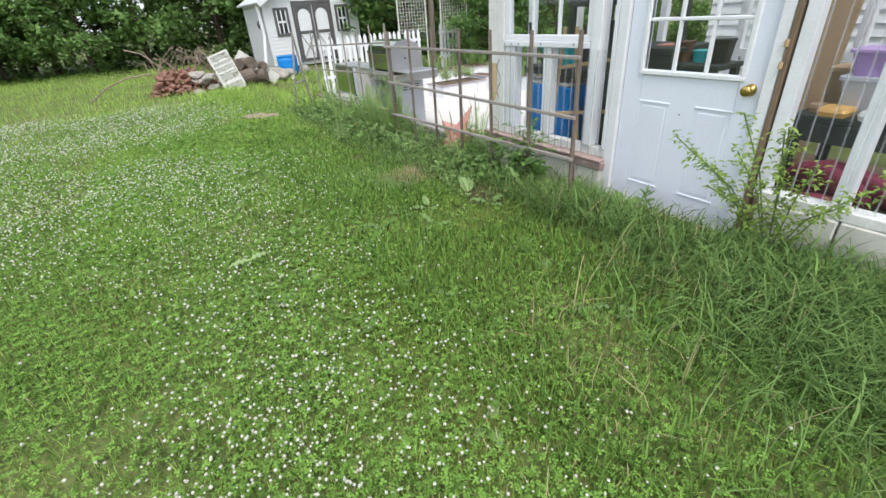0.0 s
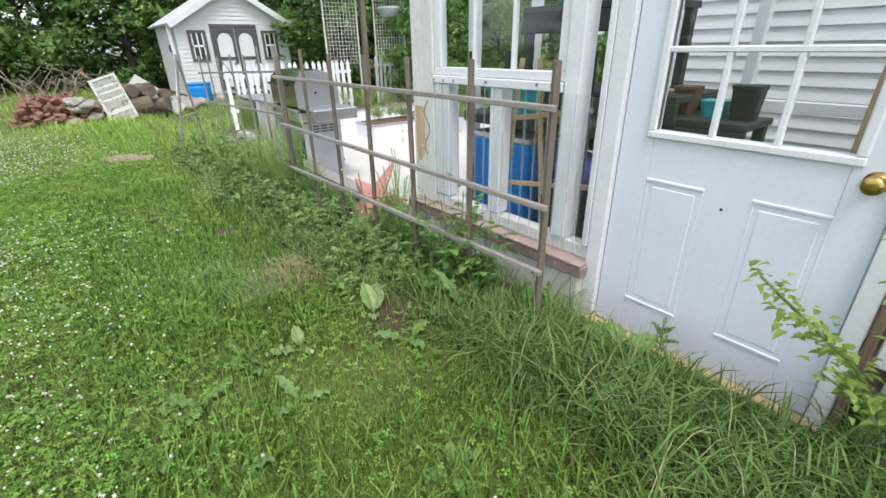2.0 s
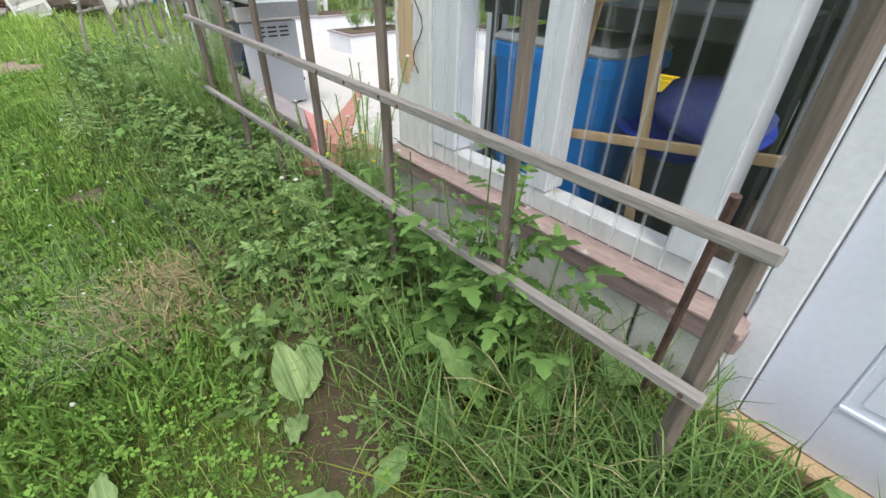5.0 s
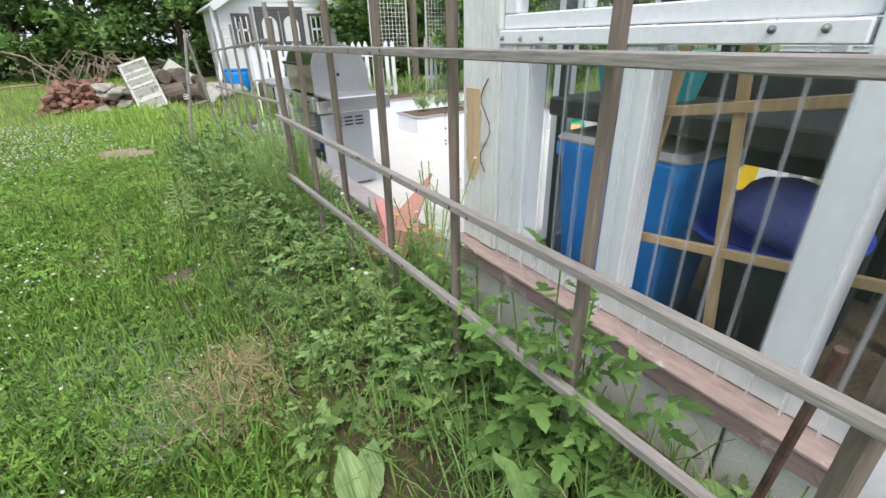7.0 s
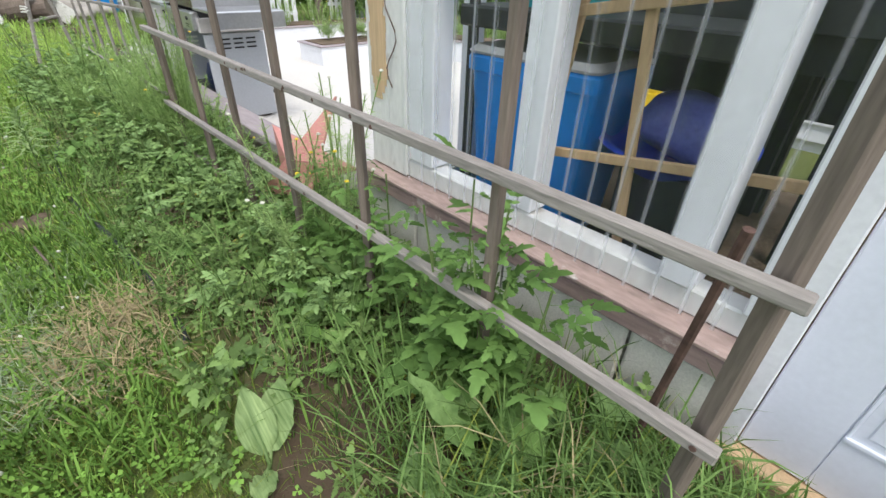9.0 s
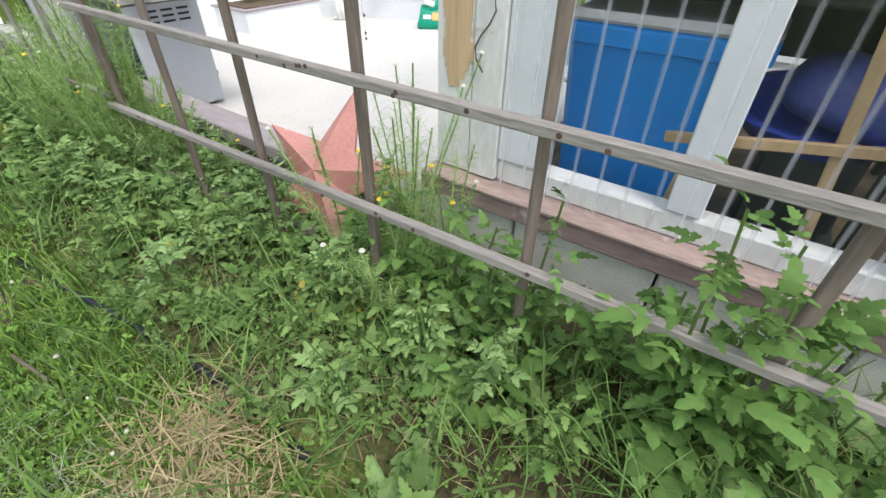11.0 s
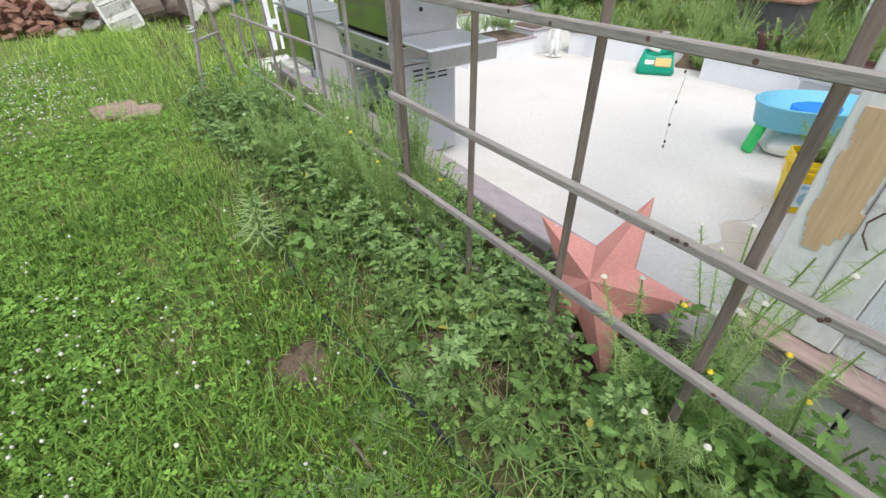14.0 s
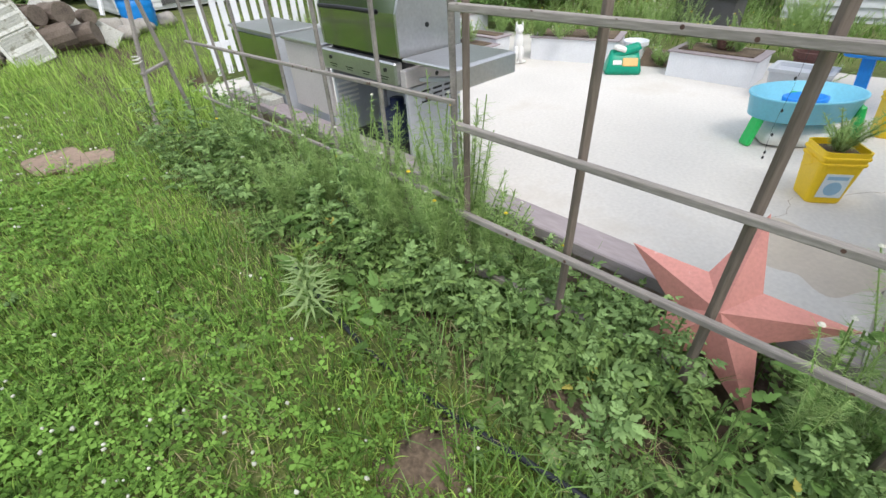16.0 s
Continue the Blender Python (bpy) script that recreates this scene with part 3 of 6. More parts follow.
def make_grill():
    g = thing("gas_grill", "stainless gas grill with grey side cabinet and open front", "grill", (3.13, 5.88, -0.03))
    part("cabinet_side", box(0.02, 0.48, 0.0, 0.025, -0.1, 0.55), M_greypanel, g)
    part("cabinet_side", box(0.02, 0.48, 0.79, 0.815, -0.1, 0.55), M_greypanel, g)
    part("cabinet_back", box(0.46, 0.48, 0.026, 0.789, -0.1, 0.55), M_greypanel, g)
    part("base", box(0.0, 0.5, 0.026, 0.789, 0.06, 0.09), M_black, g)
    for x in (0.06, 0.43):
        for y in (0.06, 0.75):
            part("foot", box(x - 0.02, x + 0.02, y - 0.02, y + 0.02, -0.12, -0.1, 0.004), M_black, g)
    for r in range(5):
        part("slot", box(0.03, 0.2, 0.782, 0.789, 0.3 + r * 0.034, 0.315 + r * 0.034, 0), M_statue, g)
    for r in range(3):
        for x in (0.13, 0.23, 0.33):
            part("vent_slot", box(x, x + 0.075, -0.004, 0.004, 0.44 + r * 0.032, 0.452 + r * 0.032, 0), M_black, g)
    part("side_cap", box(0.0, 0.52, -0.02, 0.03, 0.562, 0.66), M_pinkpanel, g)
    part("side_hole", rod((0.25, -0.022, 0.6), (0.25, -0.01, 0.6), 0.014, seg=12), M_black, g)
    part("control_panel", box(-0.03, 0.03, 0.031, 0.81, 0.57, 0.7, 0.01), M_steel, g)
    for y in (0.14, 0.32, 0.5, 0.68):
        part("print_bar", box(-0.033, -0.029, y - 0.04, y + 0.04, 0.612, 0.617, 0), M_black, g)
        part("print_bar", box(-0.033, -0.029, y - 0.03, y + 0.03, 0.598, 0.602, 0), M_black, g)
    for y in (0.12, 0.7):
        part("igniter", rod((-0.04, y, 0.655), (-0.03, y, 0.655), 0.012, seg=10), M_black, g)
    part("firebox", box(0.03, 0.5, 0.031, 0.785, 0.57, 0.72, 0.02), M_black, g)
    lid = bmesh.new()
    prof = [(0.0, 0.725), (-0.005, 0.95), (0.03, 1.04), (0.12, 1.1), (0.3, 1.11), (0.44, 1.05), (0.5, 0.9), (0.5, 0.725)]
    a = [lid.verts.new((x, 0.03, z)) for x, z in prof]
    b = [lid.verts.new((x, 0.79, z)) for x, z in prof]
    for i in range(len(prof) - 1):
        lid.faces.new((a[i], b[i], b[i + 1], a[i + 1]))
    lo = part("lid", lid, M_greentint, g, "mirror-bright steel lid tinted green like reflected grass")
    for y in (0.012, 0.788):
        e = bmesh.new()
        f = e.faces.new([e.verts.new((x, y, z)) for x, z in prof])
        r = bmesh.ops.extrude_face_region(e, geom=[f])
        bmesh.ops.translate(e, verts=[v for v in r["geom"] if isinstance(v, bmesh.types.BMVert)], vec=(0, 0.02, 0))
        part("lid_end", e, M_steel, g, "brushed steel lid end")
    part("handle", tube([(-0.05, 0.12, 0.96), (-0.06, 0.4, 0.965), (-0.05, 0.7, 0.96)], 0.013, 8), M_black, g)
    part("lid_hole", rod((0.22, 0.008, 0.87), (0.22, 0.02, 0.87), 0.014, seg=12), M_black, g)
    sh = part("side_shelf", box(-0.02, 0.48, -0.42, -0.022, 0.715, 0.735, 0.006), M_steel, g)
    part("shelf_edge", box(-0.02, 0.48, -0.445, -0.422, 0.62, 0.735, 0.008), M_steel, g)
    part("bracket", bar((0.1, -0.05, 0.6), (0.1, -0.4, 0.66), 0.05, 0.02), M_greypanel, g)
    part("bracket", bar((0.4, -0.05, 0.6), (0.4, -0.4, 0.66), 0.05, 0.02), M_greypanel, g)
    part("side_shelf", box(-0.02, 0.48, 0.83, 1.4, 0.69, 0.715, 0.006), M_steel, g)
    part("shelf_skirt", box(0.0, 0.03, 0.835, 1.39, 0.2, 0.688, 0.006), M_pinkpanel, g)
    part("gas_tank", lathe([(0.1, 0.1), (0.15, 0.14), (0.155, 0.3), (0.13, 0.38), (0.05, 0.42), (0.05, 0.47)], 20, m=Matrix.Translation((0.25, 0.4, -0.1))), M_tank, g, "dark blue gas tank", True)


make_grill()
cab = thing("steel_cabinet", "low steel cabinet with grass-tinted mirror door, beside the grill", "cabinet", (3.12, 7.42, -0.02))
part("body", box(0.02, 0.42, 0.0, 0.8, -0.13, 0.68, 0.01), M_greypanel, cab)
part("door", box(0.0, 0.018, 0.01, 0.79, 0.22, 0.66, 0.004), M_greentint, cab)
part("top", box(-0.01, 0.43, -0.01, 0.81, 0.682, 0.7, 0.004), M_steel, cab)
part("foot_box", box(-0.12, 0.01, 0.1, 0.7, 0.11, 0.2, 0.01), M_junk, cab)


def planter(name, x0, x1, y0, y1, h, turn=0):
    p = thing(name, "low white garden planter wall with dark timber cap", "planter", ((x0 + x1) / 2, (y0 + y1) / 2, PZ), "planters round the patio")
    p.rotation_euler = (0, 0, radians(turn))
    cx, cy = (x0 + x1) / 2, (y0 + y1) / 2
    part("wall", box(x0 - cx, x1 - cx, y0 - cy, y1 - cy, -0.05, h, 0.006), M_white, p)
    part("cap", box(x0 - cx - 0.02, x1 - cx + 0.02, y0 - cy - 0.02, y1 - cy + 0.02, h, h + 0.018, 0.005), M_band, p)
    part("soil", box(x0 - cx + 0.06, x1 - cx - 0.06, y0 - cy + 0.06, y1 - cy - 0.06, h + 0.018, h + 0.03, 0), M_soil, p)


planter("planter", 5.05, 6.12, 7.6, 8.2, 0.22)
planter("planter", 6.14, 6.42, 7.65, 8.2, 0.28)
planter("planter", 6.7, 7.26, 6.46, 7.52, 0.26, 18)
planter("planter", 6.8, 7.3, 4.9, 5.75, 0.25)
planter("planter", 4.4, 7.8, 9.2, 9.8, 0.28)
tub = thing("grey_tub", "grey square plastic tub beside a planter", "tub", (6.65, 4.5, PZ))
part("body", squared([(0.14, 0.2, 0), (0.17, 0.23, 0.26), (0.185, 0.245, 0.265), (0.185, 0.245, 0.29), (0.15, 0.21, 0.285), (0.14, 0.2, 0.25)]), M_greypanel, tub)


def make_cat():
    bm = bmesh.new()
    for p, s in (((0, 0, 0.015), (0.085, 0.07, 0.018)), ((0, 0.015, 0.1), (0.06, 0.062, 0.09)), ((0, 0.0, 0.2), (0.048, 0.05, 0.1)), ((0, -0.012, 0.315), (0.042, 0.046, 0.042)), ((0, -0.055, 0.305), (0.018, 0.02, 0.016))):
        bmesh.ops.create_uvsphere(bm, u_segments=14, v_segments=10, radius=1, matrix=Matrix.LocRotScale(p, None, s))
    for x in (-0.026, 0.026):
        rod((x, -0.005, 0.34), (x * 1.15, 0.0, 0.385), 0.016, 0.002, bm)
        rod((x * 0.9, -0.05, 0.01), (x * 0.9, -0.04, 0.17), 0.02, 0.016, bm)
    ob = part("cat_statue", bm, M_statue, smooth=True)
    ob.matrix_basis = Matrix.Translation((6.3, 7.42, PZ)) @ Matrix.Rotation(radians(-50), 4, "Z") @ Matrix.Scale(1.25, 4)
    tagged(ob, "white seated cat garden statue on the patio", "statue")


make_cat()
wet = lathe([(0.3, 0.0), (0.28, 0.002), (0.05, 0.002)], 56, sy=0.85)
for v in wet.verts:
    v.co.xy *= 1 + 0.75 * noise.noise(Vector((v.co.x * 4, v.co.y * 4, 2)))
wet = part("damp_patch", wet, M_wet)
wet.matrix_basis = pose(4.0, 3.78, PZ + 0.001, 0, 0, 20)
tagged(wet, "brown damp patch on the concrete", "stain", kind="structure")


crack = thing("slab_crack", "hairline dark crack in the patio concrete", "crack", kind="structure")
rc = random.Random(8)
for x, y, a, n in ((4.62, 4.02, 190, 9), (4.85, 3.8, 330, 8)):
    pts = []
    for k in range(n):
        pts.append((x, y, PZ + 0.0005))
        a += rc.uniform(-38, 38)
        x, y = x + 0.06 * math.cos(radians(a)), y + 0.06 * math.sin(radians(a))
    part("line", tube(pts, 0.0013, 4), M_twig, crack)


def make_bag():
    b = thing("soil_bag", "crumpled green and orange potting soil bag on the patio", "bag", (6.6, 6.16, PZ))
    b.rotation_euler = (0, 0, radians(35))
    b.scale = (0.95, 0.95, 1.0)
    part("bag", squared([(0.13, 0.2, 0.0), (0.15, 0.21, 0.04), (0.14, 0.19, 0.1), (0.08, 0.17, 0.19), (0.03, 0.16, 0.24)], m=Matrix.Translation((0.05, 0, 0)), r=0.05), M_bag, b, smooth=True)
    pm = Matrix.Translation((-0.088, 0, 0.1)) @ Matrix.Rotation(radians(33), 4, "Y")
    part("print", box(-0.012, 0.01, -0.15, 0.02, -0.005, 0.085, 0.004, m=pm), M_bago, b)
    part("print", box(-0.011, 0.01, 0.03, 0.13, 0.01, 0.06, 0.004, m=pm), M_bagw, b)
    part("fold", squared([(0.06, 0.15, 0.0), (0.09, 0.17, 0.02), (0.08, 0.16, 0.07), (0.02, 0.13, 0.09)], m=Matrix.Translation((0.06, -0.03, 0.19)) @ Matrix.Rotation(radians(-20), 4, "X"), r=0.05), M_bag, b, smooth=True)
    part("white_flap", squared([(0.06, 0.08, 0.0), (0.06, 0.08, 0.03), (0.04, 0.06, 0.05)], m=Matrix.Translation((0.03, 0.06, 0.24)) @ Matrix.Rotation(radians(15), 4, "X"), r=0.04), M_bagw, b, smooth=True)


make_bag()


def make_bucket(name, label, at, turn, printed):
    b = thing(name, label, "bucket", at)
    b.rotation_euler = (0, 0, radians(turn))
    b.scale = (0.9, 0.9, 0.92)
    part("body", squared([(0.1, 0.1, 0.0), (0.105, 0.105, 0.01), (0.128, 0.128, 0.27), (0.136, 0.136, 0.272), (0.137, 0.137, 0.285), (0.13, 0.13, 0.29), (0.131, 0.131, 0.31), (0.139, 0.139, 0.312), (0.139, 0.139, 0.325), (0.132, 0.132, 0.33), (0.134, 0.134, 0.36), (0.125, 0.125, 0.36), (0.12, 0.12, 0.32)], r=0.035), M_yellow, b)
    part("handle", tube([(-0.138, 0.0, 0.3), (-0.15, 0.06, 0.26), (-0.155, 0.0, 0.22), (-0.15, -0.06, 0.26), (-0.138, 0.0, 0.3)], 0.003, 5), M_yellow, b)
    part("soil", box(-0.11, 0.11, -0.11, 0.11, 0.3, 0.325, 0), M_soil, b)
    if printed:
        m = Matrix.Translation((0, -0.121, 0.135)) @ Matrix.Rotation(radians(5.2), 4, "X")
        part("label", box(-0.075, 0.075, -0.002, 0.001, -0.085, 0.085, 0, m=m), M_label, b)
        part("print", lathe([(0.05, 0), (0.05, 0.001)], 20, m=m @ Matrix.Translation((0, -0.0025, -0.02)) @ Matrix.Rotation(radians(90), 4, "X")), M_sticker, b)
        part("print_bar", box(-0.06, 0.06, -0.0035, -0.0022, 0.045, 0.07, 0, m=m), M_sticker, b)


make_bucket("yellow_bucket", "yellow square plastic bucket planted with feathery greens", (4.73, 3.93, PZ), -55, True)
make_bucket("yellow_bucket", "yellow plastic bucket behind the water table", (6.15, 3.75, PZ), 20, False)


def make_table():
    t = thing("water_table", "aqua oval water play table with green legs", "play table", (5.6, 4.28, PZ))
    t.scale = (1.02, 1.02, 1.1)
    t.rotation_euler = (0, 0, radians(-41))
    part("basin", lathe([(0.8, 0.18), (0.9, 0.19), (0.97, 0.32), (1.0, 0.325), (1.0, 0.335), (0.95, 0.335), (0.88, 0.24), (0.1, 0.235)], 36, sx=0.4, sy=0.27), M_aqua, t, smooth=True)
    part("basin_insert", lathe([(0.35, 0.24), (0.38, 0.25), (0.4, 0.3), (0.35, 0.305), (0.3, 0.265), (0.1, 0.26)], 28, sx=0.4, sy=0.27), M_bluebr, t, smooth=True)
    for x, y in ((-0.3, -0.03), (0.3, -0.14), (0.1, 0.2)):
        part("leg", bar((x * 1.22, y * 1.15, 0.0), (x * 1.02, y, 0.27), 0.095, 0.05, bev=0.014), M_leaf_g, t)


make_table()
sack = squared([(0.16, 0.24, 0.0), (0.2, 0.28, 0.03), (0.19, 0.26, 0.1), (0.11, 0.17, 0.15)], r=0.1)
for v in sack.verts:
    v.co *= 1 + 0.18 * noise.noise(v.co * 9)
sack = part("white_sack", sack, M_bagw, smooth=True)
sack.matrix_basis = pose(5.62, 4.26, PZ, 0, 0, 35)
tagged(sack, "pale slumped sack lying under the water table", "sack")
mound = lathe([(0.42, -0.1), (0.38, 0.02), (0.25, 0.09), (0.08, 0.12)], 28)
for v in mound.verts:
    v.co *= 1 + 0.4 * noise.noise(v.co * 6)
mound = part("soil_mound", mound, M_soil, smooth=True)
mound.location = (7.42, 6.05, PZ)
tagged(mound, "low mound of brown soil in the planter gap", "soil")
seat = thing("play_stool", "bright blue plastic play stool on a post", "stool", (6.75, 4.05, PZ))
part("seat", squared([(0.13, 0.22, 0.42), (0.14, 0.23, 0.44), (0.14, 0.23, 0.49), (0.12, 0.21, 0.5)], r=0.05), M_bluebr, seat)
part("post", bar((0, 0, 0), (0, 0.05, 0.42), 0.09), M_bluebr, seat)


def make_star():
    s = thing("barn_star", "faded red metal barn star leaning on the patio edge", "star ornament")
    s.matrix_basis = Matrix.Translation((2.877, 3.954, 0.162)) @ Matrix.Rotation(radians(7), 4, "Z") @ Matrix.Rotation(radians(38.2), 4, "Y") @ Matrix.Rotation(radians(3.5), 4, "X")
    rim = []
    for k in range(10):
        a, r = radians(90 - 36 * k), 0.145 if k % 2 else 0.377
        rim.append(Vector((0.0, -r * math.cos(a), r * math.sin(a))))
    for k in range(0, 10, 2):
        bm = bmesh.new()
        c = bm.verts.new((-0.089, 0, 0))
        a, t, b = [bm.verts.new(rim[q % 10]) for q in (k - 1, k, k + 1)]
        a2, t2, b2_ = [bm.verts.new(rim[q % 10] + Vector((0.012, 0, 0))) for q in (k - 1, k, k + 1)]
        for f in ((c, t, a), (c, b, t), (a, t, t2, a2), (t, b, b2_, t2)):
            bm.faces.new(f)
        part("point", bm, M_red, s)


make_star()
cord = thing("bead_string", "thin dark thread strung with small beads hanging over the patio edge", "string", (3.28, 4.07, 0.57))
line = [Vector((0.004 * math.sin(k * 1.9), 0.006 * math.sin(k * 0.8), 0.05 * k)) for k in range(7)] + [Vector((0.0, 0.0, 1.93))]
part("cord", tube(line, 0.0006, 4), M_black, cord)
for k, z in enumerate((0.0, 0.02, 0.085, 0.17, 0.275)):
    part("bead", lathe([(0.001, -0.006), (0.004, -0.002), (0.004, 0.003), (0.001, 0.007)], 8, m=Matrix.Translation((0, 0, z))), M_black, cord)
part("bracket", tube([(-0.2, -0.6, 1.93), (0.0, -0.55, 1.95), (0.0, -0.1, 1.97), (0.0, 0.0, 1.93)], 0.004, 6), M_black, cord)

# ---------------- inside the greenhouse ----------------


def make_tote():
    t = thing("storage_tote", "large blue plastic storage tote with dusty lid", "tote", (3.46, 2.965, 0.118))
    part("body", squared([(0.15, 0.22, 0.0), (0.155, 0.225, 0.02), (0.185, 0.262, 0.56), (0.2, 0.275, 0.565), (0.2, 0.275, 0.61), (0.19, 0.265, 0.62)], r=0.04), M_blue, t)
    part("lid", squared([(0.195, 0.27, 0.621), (0.2, 0.275, 0.63), (0.18, 0.255, 0.65), (0.15, 0.22, 0.645)], r=0.04), M_lid, t)


make_tote()
sau = thing("plastic_pool", "blue-violet plastic wading pool standing tilted", "wading pool", (3.52, 2.52, 0.118))
part("shell", lathe([(0.05, 0), (0.3, 0.01), (0.36, 0.14), (0.41, 0.17), (0.41, 0.185), (0.36, 0.18), (0.29, 0.04), (0.05, 0.03)], 28, m=Matrix.Translation((0.02, 0, 0.35)) @ Matrix.Rotation(radians(-14), 4, "Y") @ Matrix.Diagonal((0.48, 0.62, 0.5, 1))), M_navy, sau, smooth=True)
part("cushion", squared([(0.1, 0.15, 0.0), (0.13, 0.18, 0.05), (0.11, 0.16, 0.13), (0.06, 0.09, 0.17)], m=Matrix.Translation((0.03, -0.04, 0.39)) @ Matrix.Rotation(radians(14), 4, "X"), r=0.07), M_dusk, sau, smooth=True)
part("stand", box(-0.12, 0.14, -0.13, 0.1, 0.0, 0.35, 0.01), M_dark, sau)
rack = thing("wood_rack", "raw pine lath frame leaning inside the greenhouse", "rack", (3.165, 2.5, 0.1))
for (ya, za), (yb, zb) in (((0.326, 0.0), (0.19, 1.13)), ((-0.057, 0.0), (0.07, 1.13)), ((-0.26, 0.0), (-0.22, 1.1))):
    part("upright", bar((0.0, ya, za), (0.01, yb, zb), 0.016, 0.03), M_raw, rack)
for (ya, za), (yb, zb) in (((0.36, 0.41), (-0.4, 0.53)), ((0.3, 0.8), (-0.3, 0.9))):
    part("slat", bar((-0.018, ya, za), (-0.018, yb, zb), 0.016, 0.028), M_raw, rack)


def make_bench(name, x0, x1, y0, y1, z, label):
    b = thing(name, label, "bench", ((x0 + x1) / 2, (y0 + y1) / 2, 0.1))
    hx, hy = (x1 - x0) / 2, (y1 - y0) / 2
    part("top", box(-hx, hx, -hy, hy, z - 0.14, z - 0.1, 0.005), M_dark, b)
    part("apron", box(-hx, -hx + 0.03, -hy, hy, z - 0.26, z - 0.141, 0.004), M_dark, b)
    # Added panel that keeps the view behind the lower window dark.
    if name == "backdrop_bench":
        part("dark_panel", box(hx - 0.02, hx, -hy, hy, z - 0.62, z - 0.141, 0.002), M_dark, b)
    for x in (-hx + 0.04, hx - 0.04):
        for y in (-hy + 0.04, hy - 0.04):
            part("leg", bar((x, y, 0), (x, y, z - 0.14), 0.055), M_dark, b)


ps = thing("plastic_shelf", "dark grey plastic shelving unit inside the greenhouse", "shelf unit", (3.5, 2.82, 0.1))
for x in (-0.17, 0.17):
    for y in (-0.47, 0.45):
        part("leg", rod((x, y, 0.0), (x, y, 1.16), 0.021, seg=12), M_shelf, ps)
        part("collar", lathe([(0.034, 0.0), (0.03, 0.05), (0.026, 0.12), (0.021, 0.14)], 12, m=Matrix.Translation((x, y, 0.006))), M_shelf, ps)
part("base_shelf", box(-0.21, 0.21, -0.51, 0.49, 0.002, 0.016, 0.004), M_shelf, ps)
part("shelf", box(-0.21, 0.21, -0.51, 0.49, 0.72, 0.79, 0.008), M_shelf, ps)
# Bench added only as a dark background behind the plastic shelf.
make_bench("backdrop_bench", 3.8, 4.4, 2.1, 3.32, 1.02, "dark bench added as a backdrop to darken the window view")
make_bench("shelf_table", 3.85, 4.25, 1.75, 2.4, 0.9, "dark work table inside the greenhouse")
make_bench("shelf_table", 3.6, 4.3, -0.9, 1.08, 0.68, "dark low table piled with things")


def crate(name, at, size, mat, label, cat="tub", turn=0):
    t = thing(name, label, cat, at)
    t.rotation_euler = (0, 0, radians(turn))
    x, y, z = size
    part("body", squared([(x * 0.42, y * 0.42, 0), (x * 0.5, y * 0.5, z * 0.88), (x * 0.54, y * 0.53, z * 0.9), (x * 0.54, y * 0.53, z), (x * 0.48, y * 0.47, z)], r=0.03), mat, t)
    return t


crate("teal_tub", (3.5, 3.02, 0.891), (0.26, 0.32, 0.16), M_teal, "teal plastic tub on the plastic shelf")
crate("blue_tub", (3.95, 2.7, 1.52), (0.35, 0.6, 0.2), M_blue, "blue plastic tub on the upper shelf")
make_bench("upper_shelf", 3.72, 4.32, 2.3, 3.2, 1.52, "dark upper shelf on tall legs")
crate("cardboard_box", (4.1, 0.98, 0.68), (0.26, 0.2, 0.24), M_card, "brown cardboard box on the low table", "box")
crate("black_planter", (4.05, 1.84, 0.9), (0.14, 0.14, 0.18), M_black, "black plastic planter on the work table", "planter")
crate("teal_tray", (4.08, 2.0, 0.9), (0.14, 0.14, 0.09), M_teal, "teal tray on the work table")
crate("clay_pot", (4.05, 2.16, 0.9), (0.13, 0.13, 0.16), M_terra, "dark clay pot on the work table", "pot")
crate("lilac_bin", (3.92, 0.72, 0.9), (0.3, 0.42, 0.15), M_lilac, "lilac plastic bin stacked on a grey bin", "bin")
crate("grey_bin", (3.92, 0.72, 0.68), (0.34, 0.42, 0.22), M_greypanel, "grey plastic bin on the low table", "bin")
crate("orange_pot", (4.08, 2.31, 0.9), (0.16, 0.16, 0.13), M_red, "reddish plastic pot on the work table", "pot")
card = thing("cardboard_sheet", "brown cardboard sheet leaning on the table", "cardboard", (4.45, 1.32, 0.1))
part("sheet", box(-0.01, 0.012, -0.1, 0.1, 0, 1.25, 0.003, m=Matrix.Rotation(radians(8), 4, "Y")), M_card, card)
heap = bmesh.new()
for k in range(22):
    bmesh.ops.create_icosphere(heap, subdivisions=2, radius=1, matrix=Matrix.LocRotScale((3.5 + random.uniform(-0.2, 0.2), random.uniform(-0.6, 0.95), 0.16 + random.uniform(0, 0.16)), Euler((random.random(), random.random(), random.random())), (0.16, 0.2, 0.07)))
tagged(part("cloth_heap", heap, M_maroon, smooth=True), "heap of maroon cloth on the greenhouse floor", "cloth")
for k, (x, y, w, m) in enumerate([(3.7, 0.88, 0.18, M_bago), (3.68, 0.68, 0.16, M_bagw), (3.75, 1.0, 0.1, M_card), (3.7, 0.42, 0.26, M_card), (3.8, 0.1, 0.3, M_bagw)]):
    o = part("seed_tray", squared([(w * 0.5, w * 0.4, 0), (w * 0.55, w * 0.45, 0.03), (w * 0.5, w * 0.4, 0.05)]), m)
    o.location = (x, y, 0.68 if k != 0 else 0.68)
    tagged(o, "shallow tray of mixed small things on the table", "tray")

tagged(part("wire_loop", tube([(WX - 0.02, 3.36 + 0.03 * math.sin(a * 0.9), 0.62 + 0.032 * a) for a in range(12)], 0.0025, 5), M_rust), "thin rusty wire hanging on the corner post", "wire")

# ---------------- shed and far yard ----------------


